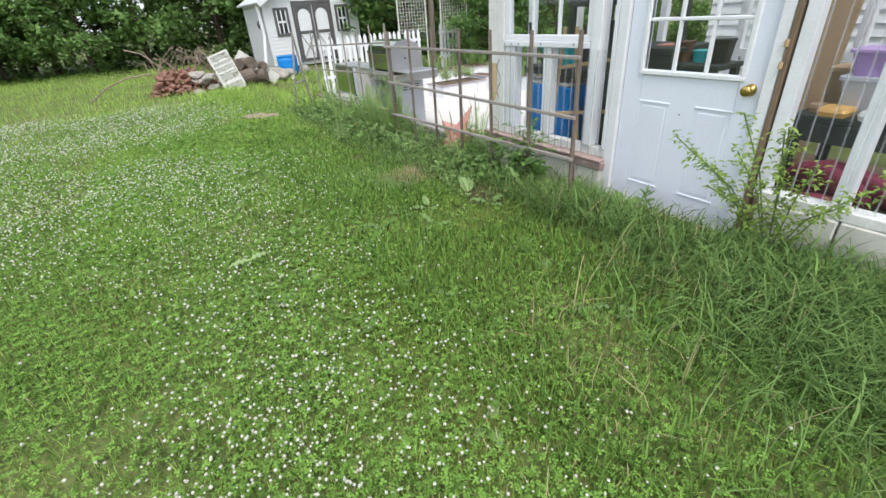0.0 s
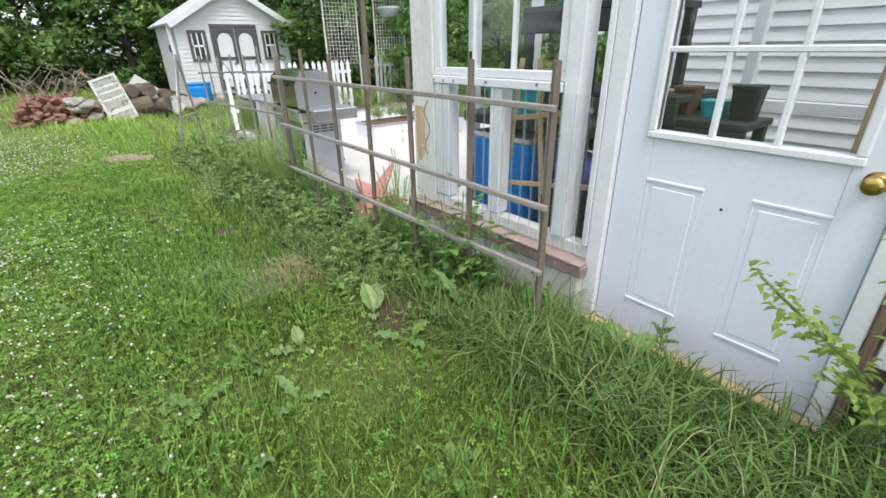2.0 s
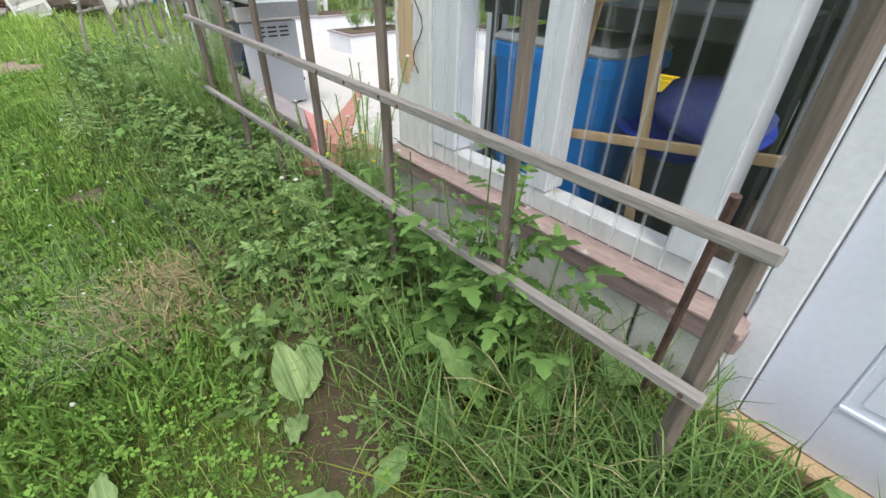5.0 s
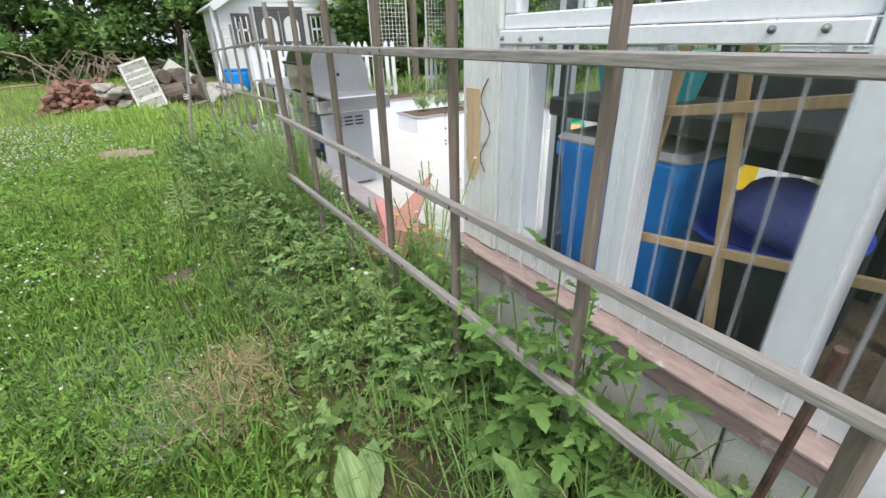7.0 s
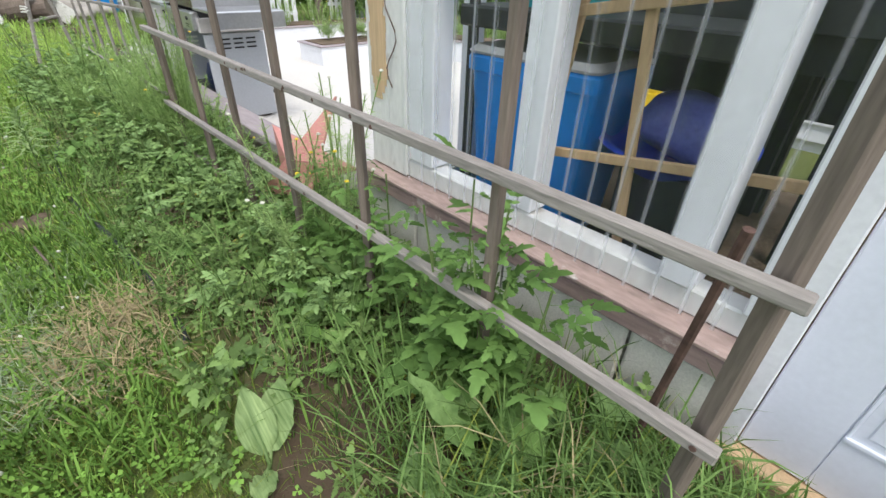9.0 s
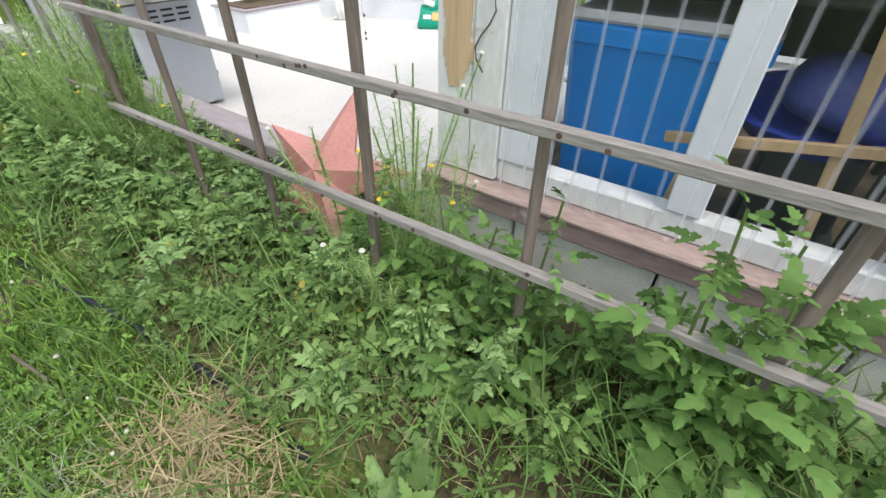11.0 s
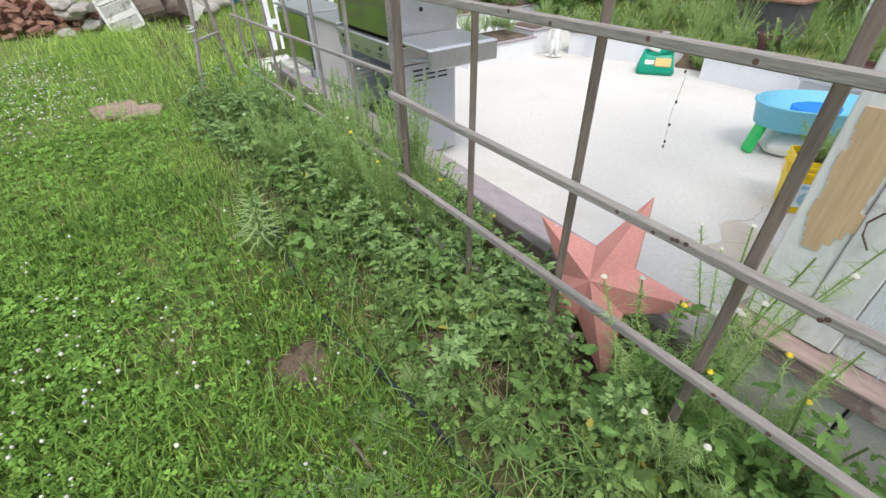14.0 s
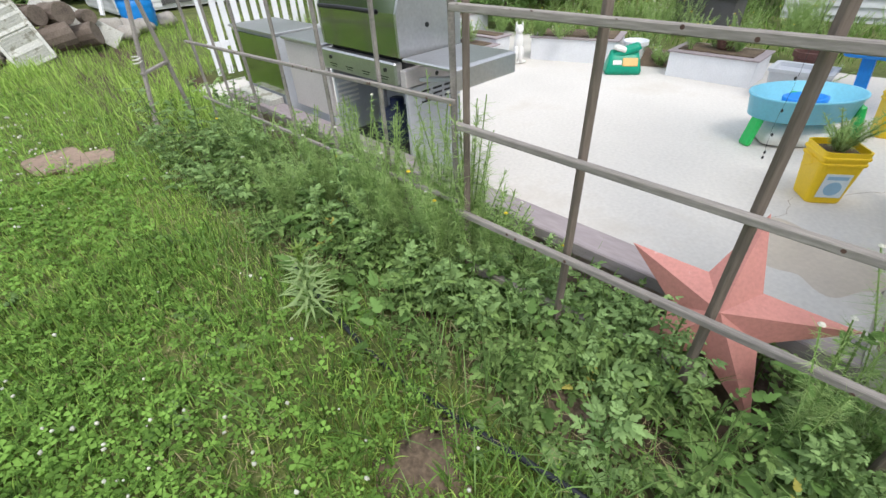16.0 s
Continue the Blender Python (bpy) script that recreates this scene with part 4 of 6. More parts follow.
def make_shed():
    s = thing("garden_shed", "white clapboard garden shed with dark trimmed double doors", "shed", (5.62, 17.0, 0))
    hl, hr, cx0, d, e, pk = -1.55, 1.82, 0.135, 3.0, 2.12, 3.12
    hw = (hr - hl) / 2
    w = bmesh.new()
    pts = [(hl, 0), (hr, 0), (hr, e), (cx0, pk - 0.06), (hl, e)]
    a = [w.verts.new((x, 0, z)) for x, z in pts]
    b = [w.verts.new((x, d, z)) for x, z in pts]
    w.faces.new(a)
    w.faces.new(b[::-1])
    for i in range(5):
        w.faces.new((a[i], b[i], b[(i + 1) % 5], a[(i + 1) % 5]))
    part("wall", w, M_siding, s)
    for i in range(26):
        z = 0.05 + i * 0.115
        half = hw if z < e else hw * (pk - 0.1 - z) / (pk - e)
        if half > 0.1:
            bm = bmesh.new()
            v = [bm.verts.new(p) for p in ((cx0 - half, -0.003, z + 0.115), (cx0 + half, -0.003, z + 0.115), (cx0 + half, -0.02, z), (cx0 - half, -0.02, z), (cx0 + half, -0.002, z), (cx0 - half, -0.002, z))]
            bm.faces.new(v[:4][::-1])
            bm.faces.new((v[3], v[2], v[4], v[5]))
            part("clapboard", bm, M_siding, s)
        if z < e:
            bm = bmesh.new()
            v = [bm.verts.new(p) for p in ((hl - 0.003, 0, z + 0.115), (hl - 0.003, d, z + 0.115), (hl - 0.02, d, z), (hl - 0.02, 0, z))]
            bm.faces.new(v)
            part("clapboard", bm, M_siding, s)
    ang = math.atan2(pk - e, hw)
    for sgn in (-1, 1):
        L = math.hypot(hw, pk - e) + 0.22
        m = Matrix.Translation((cx0, 0, pk)) @ Matrix.Rotation(sgn * ang, 4, "Y")
        part("roof", box(0 if sgn > 0 else -L, L if sgn > 0 else 0, -0.25, d + 0.2, -0.06, 0.0, 0.01, m=m), M_roof, s)
        part("fascia", box(0.02 if sgn > 0 else -L, L if sgn > 0 else -0.02, -0.275, -0.252, -0.16, 0.005, 0.004, m=m), M_white, s)
    for x0 in (-0.5, 0.13 + 0.0):
        d0 = part("door", box(x0, x0 + 0.6, -0.045, -0.022, 0.1, 1.9, 0.004), M_white, s)
        for q in ((x0, x0 + 0.08, 0.1, 1.9), (x0 + 0.52, x0 + 0.6, 0.1, 1.9), (x0 + 0.08, x0 + 0.52, 1.78, 1.9), (x0 + 0.08, x0 + 0.52, 0.98, 1.08), (x0 + 0.08, x0 + 0.52, 0.1, 0.2)):
            part("stile", box(q[0], q[1], -0.06, -0.046, q[2], q[3], 0.003), M_trim, d0)
        for sg in (-1, 1):
            part("brace", bar((x0 + 0.3 - sg * 0.22, -0.053, 0.22), (x0 + 0.3 + sg * 0.22, -0.055 - 0.004 * sg, 0.96), 0.06, 0.012), M_trim, d0)
        for sg in (0, 1):
            arch = bmesh.new()
            cx = x0 + 0.3
            ring = [(cx - 0.22 if sg == 0 else cx + 0.22, 1.78)] + [(cx + (-1 if sg == 0 else 1) * 0.22 * math.cos(radians(k * 18)), 1.52 + 0.24 * math.sin(radians(k * 18))) for k in range(6)]
            f = arch.faces.new([arch.verts.new((x, -0.05, z)) for x, z in (ring + [(cx, 1.78)])])
            part("arch_trim", arch, M_trim, d0)
    for q in ((-0.58, -0.505, 0.08, 2.0), (0.735, 0.81, 0.08, 2.0), (-0.505, 0.735, 1.91, 2.0)):
        part("door_trim", box(q[0], q[1], -0.06, -0.02, q[2], q[3], 0.004), M_trim, s)
    for x0 in (-1.19, 0.98):
        wd = part("window", box(x0, x0 + 0.44, -0.03, -0.021, 1.0, 1.8, 0), M_pane, s)
        for q in ((x0 - 0.03, x0 + 0.05, 0.97, 1.83), (x0 + 0.39, x0 + 0.47, 0.97, 1.83), (x0 + 0.05, x0 + 0.39, 1.75, 1.83), (x0 + 0.05, x0 + 0.39, 0.97, 1.05)):
            part("frame", box(q[0], q[1], -0.06, -0.02, q[2], q[3], 0.004), M_trim, wd)
        for q in ((x0 + 0.05, x0 + 0.39, 1.37, 1.43), (x0 + 0.2, x0 + 0.24, 1.05, 1.37), (x0 + 0.2, x0 + 0.24, 1.43, 1.75), (x0 + 0.05, x0 + 0.09, 1.05, 1.75), (x0 + 0.35, x0 + 0.39, 1.05, 1.75)):
            part("sash", box(q[0], q[1], -0.045, -0.03, q[2], q[3], 0), M_white, wd)
    part("downpipe", tube([(hl - 0.12, 0.1, 2.0), (hl - 0.1, 0.05, 1.0), (hl - 0.35, -0.3, 0.05)], 0.05, 8), M_white, s)
    part("meter", lathe([(0.14, 0), (0.14, 0.05), (0.08, 0.1)], 14, m=Matrix.Translation((hl - 0.02, 0.6, 1.35)) @ Matrix.Rotation(radians(-90), 4, "Y")), M_trim, s)


make_shed()


def make_bricks():
    p = thing("brick_pile", "heap of old red bricks and flat stones overgrown with twigs", "brick pile", (1.0, 13.2, 0))
    me = bpy.data.meshes.new("brick")
    bm = box(-0.1, 0.1, -0.047, 0.047, -0.03, 0.03, 0.006)
    bm.to_mesh(me)
    bm.free()
    me.materials.append(M_brick)
    rnd = random.Random(4)
    for lay in range(8):
        n = 8 - (2 * lay) // 3
        for i in range(n):
            for j in range(3):
                o = new("brick", me)
                o.parent = p
                o.matrix_basis = pose(-0.75 + 0.215 * i + rnd.uniform(-0.06, 0.06) + lay * 0.035, -0.4 + j * 0.25 + rnd.uniform(-0.07, 0.07) + lay * 0.02, 0.03 + lay * 0.062, rnd.gauss(0, 9 + 4 * lay), rnd.gauss(0, 9 + 3.5 * lay), rnd.gauss(0, 24 + 8 * lay) + (90 if rnd.random() < 0.2 else 0))
    st = bpy.data.meshes.new("stone")
    bm = bmesh.new()
    bmesh.ops.create_icosphere(bm, subdivisions=2, radius=0.14)
    for v in bm.verts:
        v.co *= 1 + 0.5 * noise.noise(v.co * 9)
        v.co.z *= 0.55
    bm.to_mesh(st)
    bm.free()
    st.materials.append(M_stone)
    for k in range(12):
        o = new("stone", st)
        o.parent = p
        o.matrix_basis = pose(0.5 + rnd.uniform(-0.35, 0.35), -0.55 + rnd.uniform(-0.15, 0.25), 0.02 + (k % 6) * 0.075, rnd.uniform(-9, 9), rnd.uniform(-9, 9), rnd.uniform(0, 360))
    for k in range(44):
        x, y = rnd.uniform(-0.8, 0.9), rnd.uniform(-0.3, 0.4)
        a = rnd.uniform(0, 6.28)
        pts = [(x, y, 0.5), (x + 0.25 * math.cos(a), y + 0.2 * math.sin(a), 0.75 + rnd.uniform(-0.1, 0.15)), (x + 0.55 * math.cos(a), y + 0.4 * math.sin(a), 0.85 + rnd.uniform(-0.25, 0.25))]
        part("twig", tube(pts, rnd.uniform(0.004, 0.01), 5), M_twig, p)
    part("branch", tube([(-0.7, -0.2, 0.5), (-1.2, -0.2, 0.48), (-1.7, -0.1, 0.3), (-2.1, 0, 0.02)], 0.02, 6), M_twig, p)
    part("branch", tube([(-0.4, 0, 0.55), (-0.8, 0.1, 0.95), (-1.1, 0.2, 1.05)], 0.016, 6), M_twig, p)


make_bricks()
shutter = thing("shutter", "weathered white louvred shutter leaning on the log pile", "shutter", (1.95, 12.2, 0))
shutter.rotation_euler = (radians(-34), radians(-17), radians(-8))
shutter.scale = (1.1, 1, 0.9)
for x in (-0.22, 0.2):
    part("stile", box(x, x + 0.04, -0.015, 0.015, 0, 1.15, 0.004), M_junk, shutter)
for z in (0.0, 0.55, 1.09):
    part("rail", box(-0.179, 0.199, -0.013, 0.013, z, z + 0.06, 0.004), M_junk, shutter)
part("backing", box(-0.18, 0.2, 0.008, 0.014, 0.01, 1.14, 0), M_junk, shutter)
for k in range(22):
    z = 0.075 + k * 0.0465
    if not 0.53 < z < 0.62 and k not in (4, 5, 15, 18):
        part("slat", box(-0.178, 0.198, -0.003, 0.003, -0.02, 0.02, 0, m=Matrix.Translation((0, 0, z)) @ Matrix.Rotation(radians(40), 4, "X")), M_junk, shutter)
for k, (x, y, z, r, L, ax) in enumerate([(2.35, 12.9, 0.2, 0.19, 0.45, 0), (2.7, 13.1, 0.16, 0.17, 0.45, 30), (2.5, 13.1, 0.5, 0.16, 0.45, 70), (2.15, 13.1, 0.5, 0.14, 0.5, 60), (2.85, 13.3, 0.4, 0.11, 0.5, 80)]):
    m = Matrix.Translation((x, y, z)) @ Matrix.Rotation(radians(80), 4, "Y") @ Matrix.Rotation(radians(ax), 4, "X")
    o = part("log", lathe([(r * 0.97, -L / 2), (r, -L / 2 + 0.02), (r * 0.94, 0), (r, L / 2 - 0.02), (r * 0.95, L / 2)], 14, m=m), M_log)
    tagged(o, "weathered cut log in the wood pile", "log", "logs in the pile")
pn = part("white_board", box(-0.14, 0.14, -0.02, 0.02, 0, 1.2, 0.006, m=Matrix.Translation((3.15, 13.0, 0.02)) @ Matrix.Rotation(radians(-48), 4, "Y") @ Matrix.Rotation(radians(-30), 4, "X")), M_junk)
tagged(pn, "dirty white board propped on the wood pile", "board")
for k, (x, y, s) in enumerate([(3.2, 13.7, 0.3), (3.5, 13.9, 0.24), (3.35, 13.4, 0.2), (3.75, 14.0, 0.2), (2.95, 13.6, 0.25), (4.3, 14.4, 0.2)]):
    bm = bmesh.new()
    bmesh.ops.create_icosphere(bm, subdivisions=3, radius=s)
    for v in bm.verts:
        v.co *= 1 + 0.35 * noise.noise(v.co * 5 + Vector((k, 0, 0)))
        v.co.z *= 0.6
    o = part("field_stone", bm, M_stone, smooth=True)
    o.location = (x, y, s * 0.4)
    tagged(o, "pale rounded field stone in the rubble heap", "stone", "rubble stones")
bt = thing("blue_barrel_half", "blue plastic half barrel by the shed path", "barrel", (3.85, 14.3, 0.0))
part("body", lathe([(0.24, 0.0), (0.27, 0.05), (0.285, 0.25), (0.29, 0.3), (0.28, 0.33), (0.29, 0.36), (0.28, 0.5), (0.26, 0.5), (0.25, 0.1)], 28), M_blue, bt, smooth=True)
part("rim", lathe([(0.285, 0.495), (0.3, 0.5), (0.3, 0.52), (0.27, 0.525)], 28), M_blue, bt)


def make_pickets(at, n, step, h, turn, label):
    f = thing("picket_fence", label, "fence", at)
    f.rotation_euler = (0, 0, radians(turn))
    for k in range(n):
        bm = bmesh.new()
        w = 0.034
        pts = [(-w, 0), (w, 0), (w, h - 0.06), (0, h), (-w, h - 0.06)]
        fc = bm.faces.new([bm.verts.new((x, 0, z)) for x, z in pts])
        r = bmesh.ops.extrude_face_region(bm, geom=[fc])
        bmesh.ops.translate(bm, verts=[v for v in r["geom"] if isinstance(v, bmesh.types.BMVert)], vec=(0, 0.016, 0))
        p = part("picket", bm, M_white, f)
        p.matrix_basis = pose(k * step, 0, -0.05, 0, random.uniform(-1.5, 1.5), 0)
    for z in (0.25, h - 0.3):
        part("rail", box(-0.05, (n - 1) * step + 0.05, 0.018, 0.05, z, z + 0.06), M_white, f)


make_pickets((3.42, 9.7, 0), 20, 0.125, 1.12, 0, "white wooden picket fence behind the patio")
make_pickets((7.35, 11.2, 0), 8, 0.125, 1.15, 0, "short white picket fence piece in the garden")


def make_cage(at, w, z0, z1, label):
    c = thing("wire_trellis", label, "wire trellis", at)
    bm = bmesh.new()
    n, r = int(w / 0.075), int((z1 - z0) / 0.075)
    for k in range(n + 1):
        bar((w * k / n, 0, z0), (w * k / n, 0, z1), 0.008, bm=bm, bev=0)
    for k in range(r + 1):
        bar((0, 0.008, z0 + (z1 - z0) * k / r), (w, 0.008, z0 + (z1 - z0) * k / r), 0.008, bm=bm, bev=0)
    part("mesh", bm, M_wire, c)
    for x in (0, w):
        part("post", bar((x, 0, 0), (x, 0, z1 + 0.05), 0.03), M_wire, c)


make_cage((5.97, 11, 0), 0.82, 0.95, 2.5, "cream coated wire mesh panel on posts")
make_cage((7.25, 11, 0), 0.85, 0.95, 2.5, "cream coated wire mesh panel in the garden")
o = part("timber_post", bar((6.9, 10.9, -0.1), (6.9, 10.9, 2.6), 0.11, bev=0.01), M_post)
tagged(o, "grey weathered square timber post", "post")
o = part("plank_roof", box(5.4, 8.3, 10.7, 11.5, 2.5, 2.55, 0.01), M_junk)
tagged(o, "pale plank canopy over the wire panels", "canopy")
hb = thing("hanging_basket", "dark hanging plant basket on the canopy", "basket", (7.6, 10.9, 1.9))
part("bowl", lathe([(0.08, 0), (0.2, 0.06), (0.27, 0.2), (0.28, 0.24), (0.26, 0.24)], 20), M_greypanel, hb, smooth=True)
part("hanger", rod((0, 0, 0.2), (0, 0, 0.62), 0.008), M_black, hb)
dk = thing("garden_bin", "dark grey garden bin with reddish plank lid", "garden bin", (9.0, 6.15, -0.08))
for x0, x1, y0, y1 in ((-0.25, -0.22, -0.38, 0.38), (0.22, 0.25, -0.38, 0.38), (-0.219, 0.219, -0.38, -0.35), (-0.219, 0.219, 0.35, 0.38)):
    part("side", box(x0, x1, y0, y1, 0.0, 0.46, 0.006), M_trim, dk)
for k in range(4):
    part("lid_plank", box(-0.29 + 0.146 * k, -0.15 + 0.146 * k, -0.43, 0.43, 0.462, 0.495, 0.005), M_brick, dk)
ns = thing("neighbour_shed", "white clapboard outbuilding beyond the garden", "shed", (10.6, 3.0, -0.1))
part("wall", box(0.03, 2.4, 0, 2.6, 0, 2.4, 0), M_siding, ns)
for k in range(20):
    bm = bmesh.new()
    z = k * 0.118
    v = [bm.verts.new(p) for p in ((0.028, 0, z + 0.118), (0.028, 2.6, z + 0.118), (0.0, 2.6, z), (0.0, 0, z), (0.028, 2.6, z), (0.028, 0, z))]
    bm.faces.new(v[:4])
    bm.faces.new((v[3], v[2], v[4], v[5]))
    part("clapboard", bm, M_siding, ns)
part("roof", box(-0.15, 2.5, -0.15, 2.75, 2.402, 2.46, 0.01), M_roof, ns)
for k, (x, y, z, s, mt, lb) in enumerate([(7.05, 5.3, PZ + 0.29, 1.0, M_terra, "dark clay flower pot on a planter"), (7.15, 6.3, PZ, 1.3, M_white, "white plastic pot beside the dirt gap"), (7.5, 4.6, PZ, 1.4, M_terra, "dark plant pot beyond the planter")]):
    o = part("flower_pot", lathe([(0.07 * s, 0), (0.1 * s, 0.15 * s), (0.115 * s, 0.155 * s), (0.115 * s, 0.19 * s), (0.1 * s, 0.19 * s), (0.09 * s, 0.16 * s)], 18), mt)
    o.location = (x, y, z)
    tagged(o, lb, "flower pot")

# trestle frame at the far end of the trellis
tf = thing("trestle_frame", "leaning grey wooden A-frame tied with cord", "trestle", (2.42, 8.15, 0))
part("leg", bar((-0.22, -0.1, -0.1), (0.02, 0.0, 1.2), 0.03, 0.025), M_lath, tf)
part("leg", bar((0.18, 0.15, -0.1), (0.02, 0.02, 1.25), 0.03, 0.022), M_lath, tf)
part("crossbar", bar((-0.14, -0.07, 0.45), (0.12, 0.1, 0.48), 0.035, 0.02), M_lath, tf)
part("cord", tube([(-0.13 + 0.03 * math.cos(k), -0.06 + 0.03 * math.sin(k), 0.52 + k * 0.004) for k in range(16)], 0.005, 5), M_wire, tf)
for k, (x, y, a, s) in enumerate([(1.5, 7.9, 10, 1.0), (1.68, 7.7, -14, 0.85)]):
    o = part("flat_stone", squared([(0.17 * s, 0.2 * s, 0), (0.18 * s, 0.21 * s, 0.02), (0.17 * s, 0.2 * s, 0.035)], r=0.07), M_brickp)
    o.matrix_basis = pose(x, y, ground_z(x, y) + 0.012, 0, 0, a)
    tagged(o, "flat pinkish paving stone sunk in the grass", "paving stone", "stones in the grass")
for k, (x, y, r) in enumerate([(1.84, 4.37, 0.14), (2.3, 4.15, 0.12)]):
    o = part("bare_soil", lathe([(r * 1.25, -0.03), (r * 1.1, 0.004), (r * 0.85, 0.008), (r * 0.65, 0.011), (r * 0.45, 0.007), (r * 0.25, 0.009), (r * 0.08, 0.006)], 34, sx=1.0, sy=0.8), M_soil, smooth=True)
    for v in o.data.vertices:
        v.co.xy *= 1 + 0.7 * noise.noise(v.co * 14 + Vector((k, 3, 0)))
        v.co.z += 0.014 * noise.noise(v.co * 45)
    o.location = (x, y, ground_z(x, y) + 0.008)
    tagged(o, "bare brown patch of soil in the grass", "soil", kind="structure")
tagged(part("garden_hose", tube([(2.05 + 0.06 * math.sin(y * 2.3), y, ground_z(2.06, y) + 0.022 + 0.012 * math.sin(y * 5)) for y in [3.2 + 0.08 * i for i in range(30)]], 0.011, 8), M_hose, smooth=True), "dark blue-black garden hose lying in the bed", "hose")
tagged(part("garden_stake", rod((1.89, 3.8, -0.05), (1.84, 3.95, 0.12), 0.006, 0.004), M_log), "thin brown stick standing in the lawn", "stake")
tagged(part("bed_board", bar((2.72, 3.9, 0.0), (2.62, 4.9, 0.02), 0.03, 0.04), M_lath), "old grey board edging the bed", "board")

# ---------------- plants ----------------
rng = np.random.default_rng(7)


def mesh_from(name, verts, faces, mat):
    """One mesh from numpy arrays; faces are rows of three or four indices."""
    me = bpy.data.meshes.new(name)
    me.vertices.add(len(verts))
    me.vertices.foreach_set("co", np.asarray(verts, np.float32).ravel())
    counts = np.concatenate([np.full(len(f), f.shape[1]) for f in faces])
    idx = np.concatenate([f.ravel() for f in faces])
    me.loops.add(len(idx))
    me.loops.foreach_set("vertex_index", idx.astype(np.int32))
    me.polygons.add(len(counts))
    me.polygons.foreach_set("loop_start", np.concatenate([[0], np.cumsum(counts)[:-1]]).astype(np.int32))
    me.update(calc_edges=True)
    me.materials.append(mat)
    return me


def scatter(name, tv, tf, pos, yaw, tilt, size, mat, squash=None):
    """Many copies of a template (vertices tv, quads and triangles tf), joined into one mesh."""
    tv = np.asarray(tv, float)
    n, k = len(pos), len(tv)
    v = tv[None] * size[:, None, None]
    if squash is not None:
        v = v * np.stack([np.ones(n), np.ones(n), squash], 1)[:, None, :]
    ct, st = np.cos(tilt)[:, None], np.sin(tilt)[:, None]
    x, y, z = v[..., 0], v[..., 1], v[..., 2]
    y, z = y * ct - z * st, y * st + z * ct
    cy, sy = np.cos(yaw)[:, None], np.sin(yaw)[:, None]
    x, y = x * cy - y * sy, x * sy + y * cy
    v = np.stack([x, y, z], -1) + pos[:, None, :]
    faces = [(np.asarray(f)[None] + (np.arange(n) * k)[:, None, None]).reshape(-1, np.asarray(f).shape[1]) for f in tf]
    return mesh_from(name, v.reshape(-1, 3), faces, mat)


CLEAR = [(2.68, 3.76, 0.13), (2.74, 3.84, 0.1), (1.5, 7.9, 0.17), (1.68, 7.7, 0.14), (1.84, 4.37, 0.095), (2.43, 2.36, 0.06), (2.72, 2.25, 0.06), (2.1, 2.62, 0.04), (2.3, 4.15, 0.075)]


def open_at(x, y):
    """False over stones and bare soil."""
    ok = np.ones(len(x), bool)
    for cx, cy, r in CLEAR:
        ok &= np.hypot(x - cx, y - cy) > r * rng.uniform(0.75, 1.1, len(x))
    return ok


def lie(x, y):
    return np.array([ground_z(a, b) for a, b in zip(x, y)])


def blade_shape(bend, w, short=False):
    if short:
        return [(-w, 0, 0), (w, 0, 0), (-w * 0.9, 0.1, 0.5), (w * 0.9, 0.1, 0.5), (0, 0.25 * bend + 0.1, 0.9)], [np.array([[0, 1, 3, 2]]), np.array([[2, 3, 4]])]
    ts = np.array([0, 0.4, 0.75, 1.0])
    ang = bend * ts
    zz = np.concatenate([[0], np.cumsum(np.diff(ts) * np.cos(ang[:-1] + 0.1))])
    yy = np.concatenate([[0], np.cumsum(np.diff(ts) * np.sin(ang[:-1] + 0.1))])
    ws = w * np.array([0.8, 1.0, 0.7])
    v = []
    for i in range(3):
        v += [(-ws[i], yy[i], zz[i]), (ws[i], yy[i], zz[i])]
    v.append((0, yy[3], zz[3]))
    return v, [np.array([[0, 1, 3, 2], [2, 3, 5, 4]]), np.array([[4, 5, 6]])]


def clover_shape():
    v, f = [(0, 0, 0.0)], []
    for k in range(3):
        a = 2 * math.pi * k / 3
        b = len(v)
        for r, d, z in ((0.8, -0.58, 0.1), (1.06, 0.0, 0.0), (0.8, 0.58, 0.1)):
            v.append((r * math.cos(a + d), r * math.sin(a + d), z))
        f += [[0, b, b + 1], [0, b + 1, b + 2]]
    return v, [np.array(f)]


def leaf_shape(w=0.28, curl=0.25, fold=0.12):
    """A pointed leaf along y, folded on its midrib."""
    ts, ws = [0.0, 0.3, 0.42, 0.68, 1.0], [0.12, 1.0, 0.72, 0.62, 0.0]
    v, f = [], []
    for t, s in zip(ts, ws):
        z = curl * (t - t * t) * 2 - curl * t * t
        v += [(-w * s, t, z + fold * s * w * 2), (0, t, z), (w * s, t, z + fold * s * w * 2)]
    for i in range(4):
        a = 3 * i
        f += [[a, a + 1, a + 4, a + 3], [a + 1, a + 2, a + 5, a + 4]]
    return v, [np.array(f)]


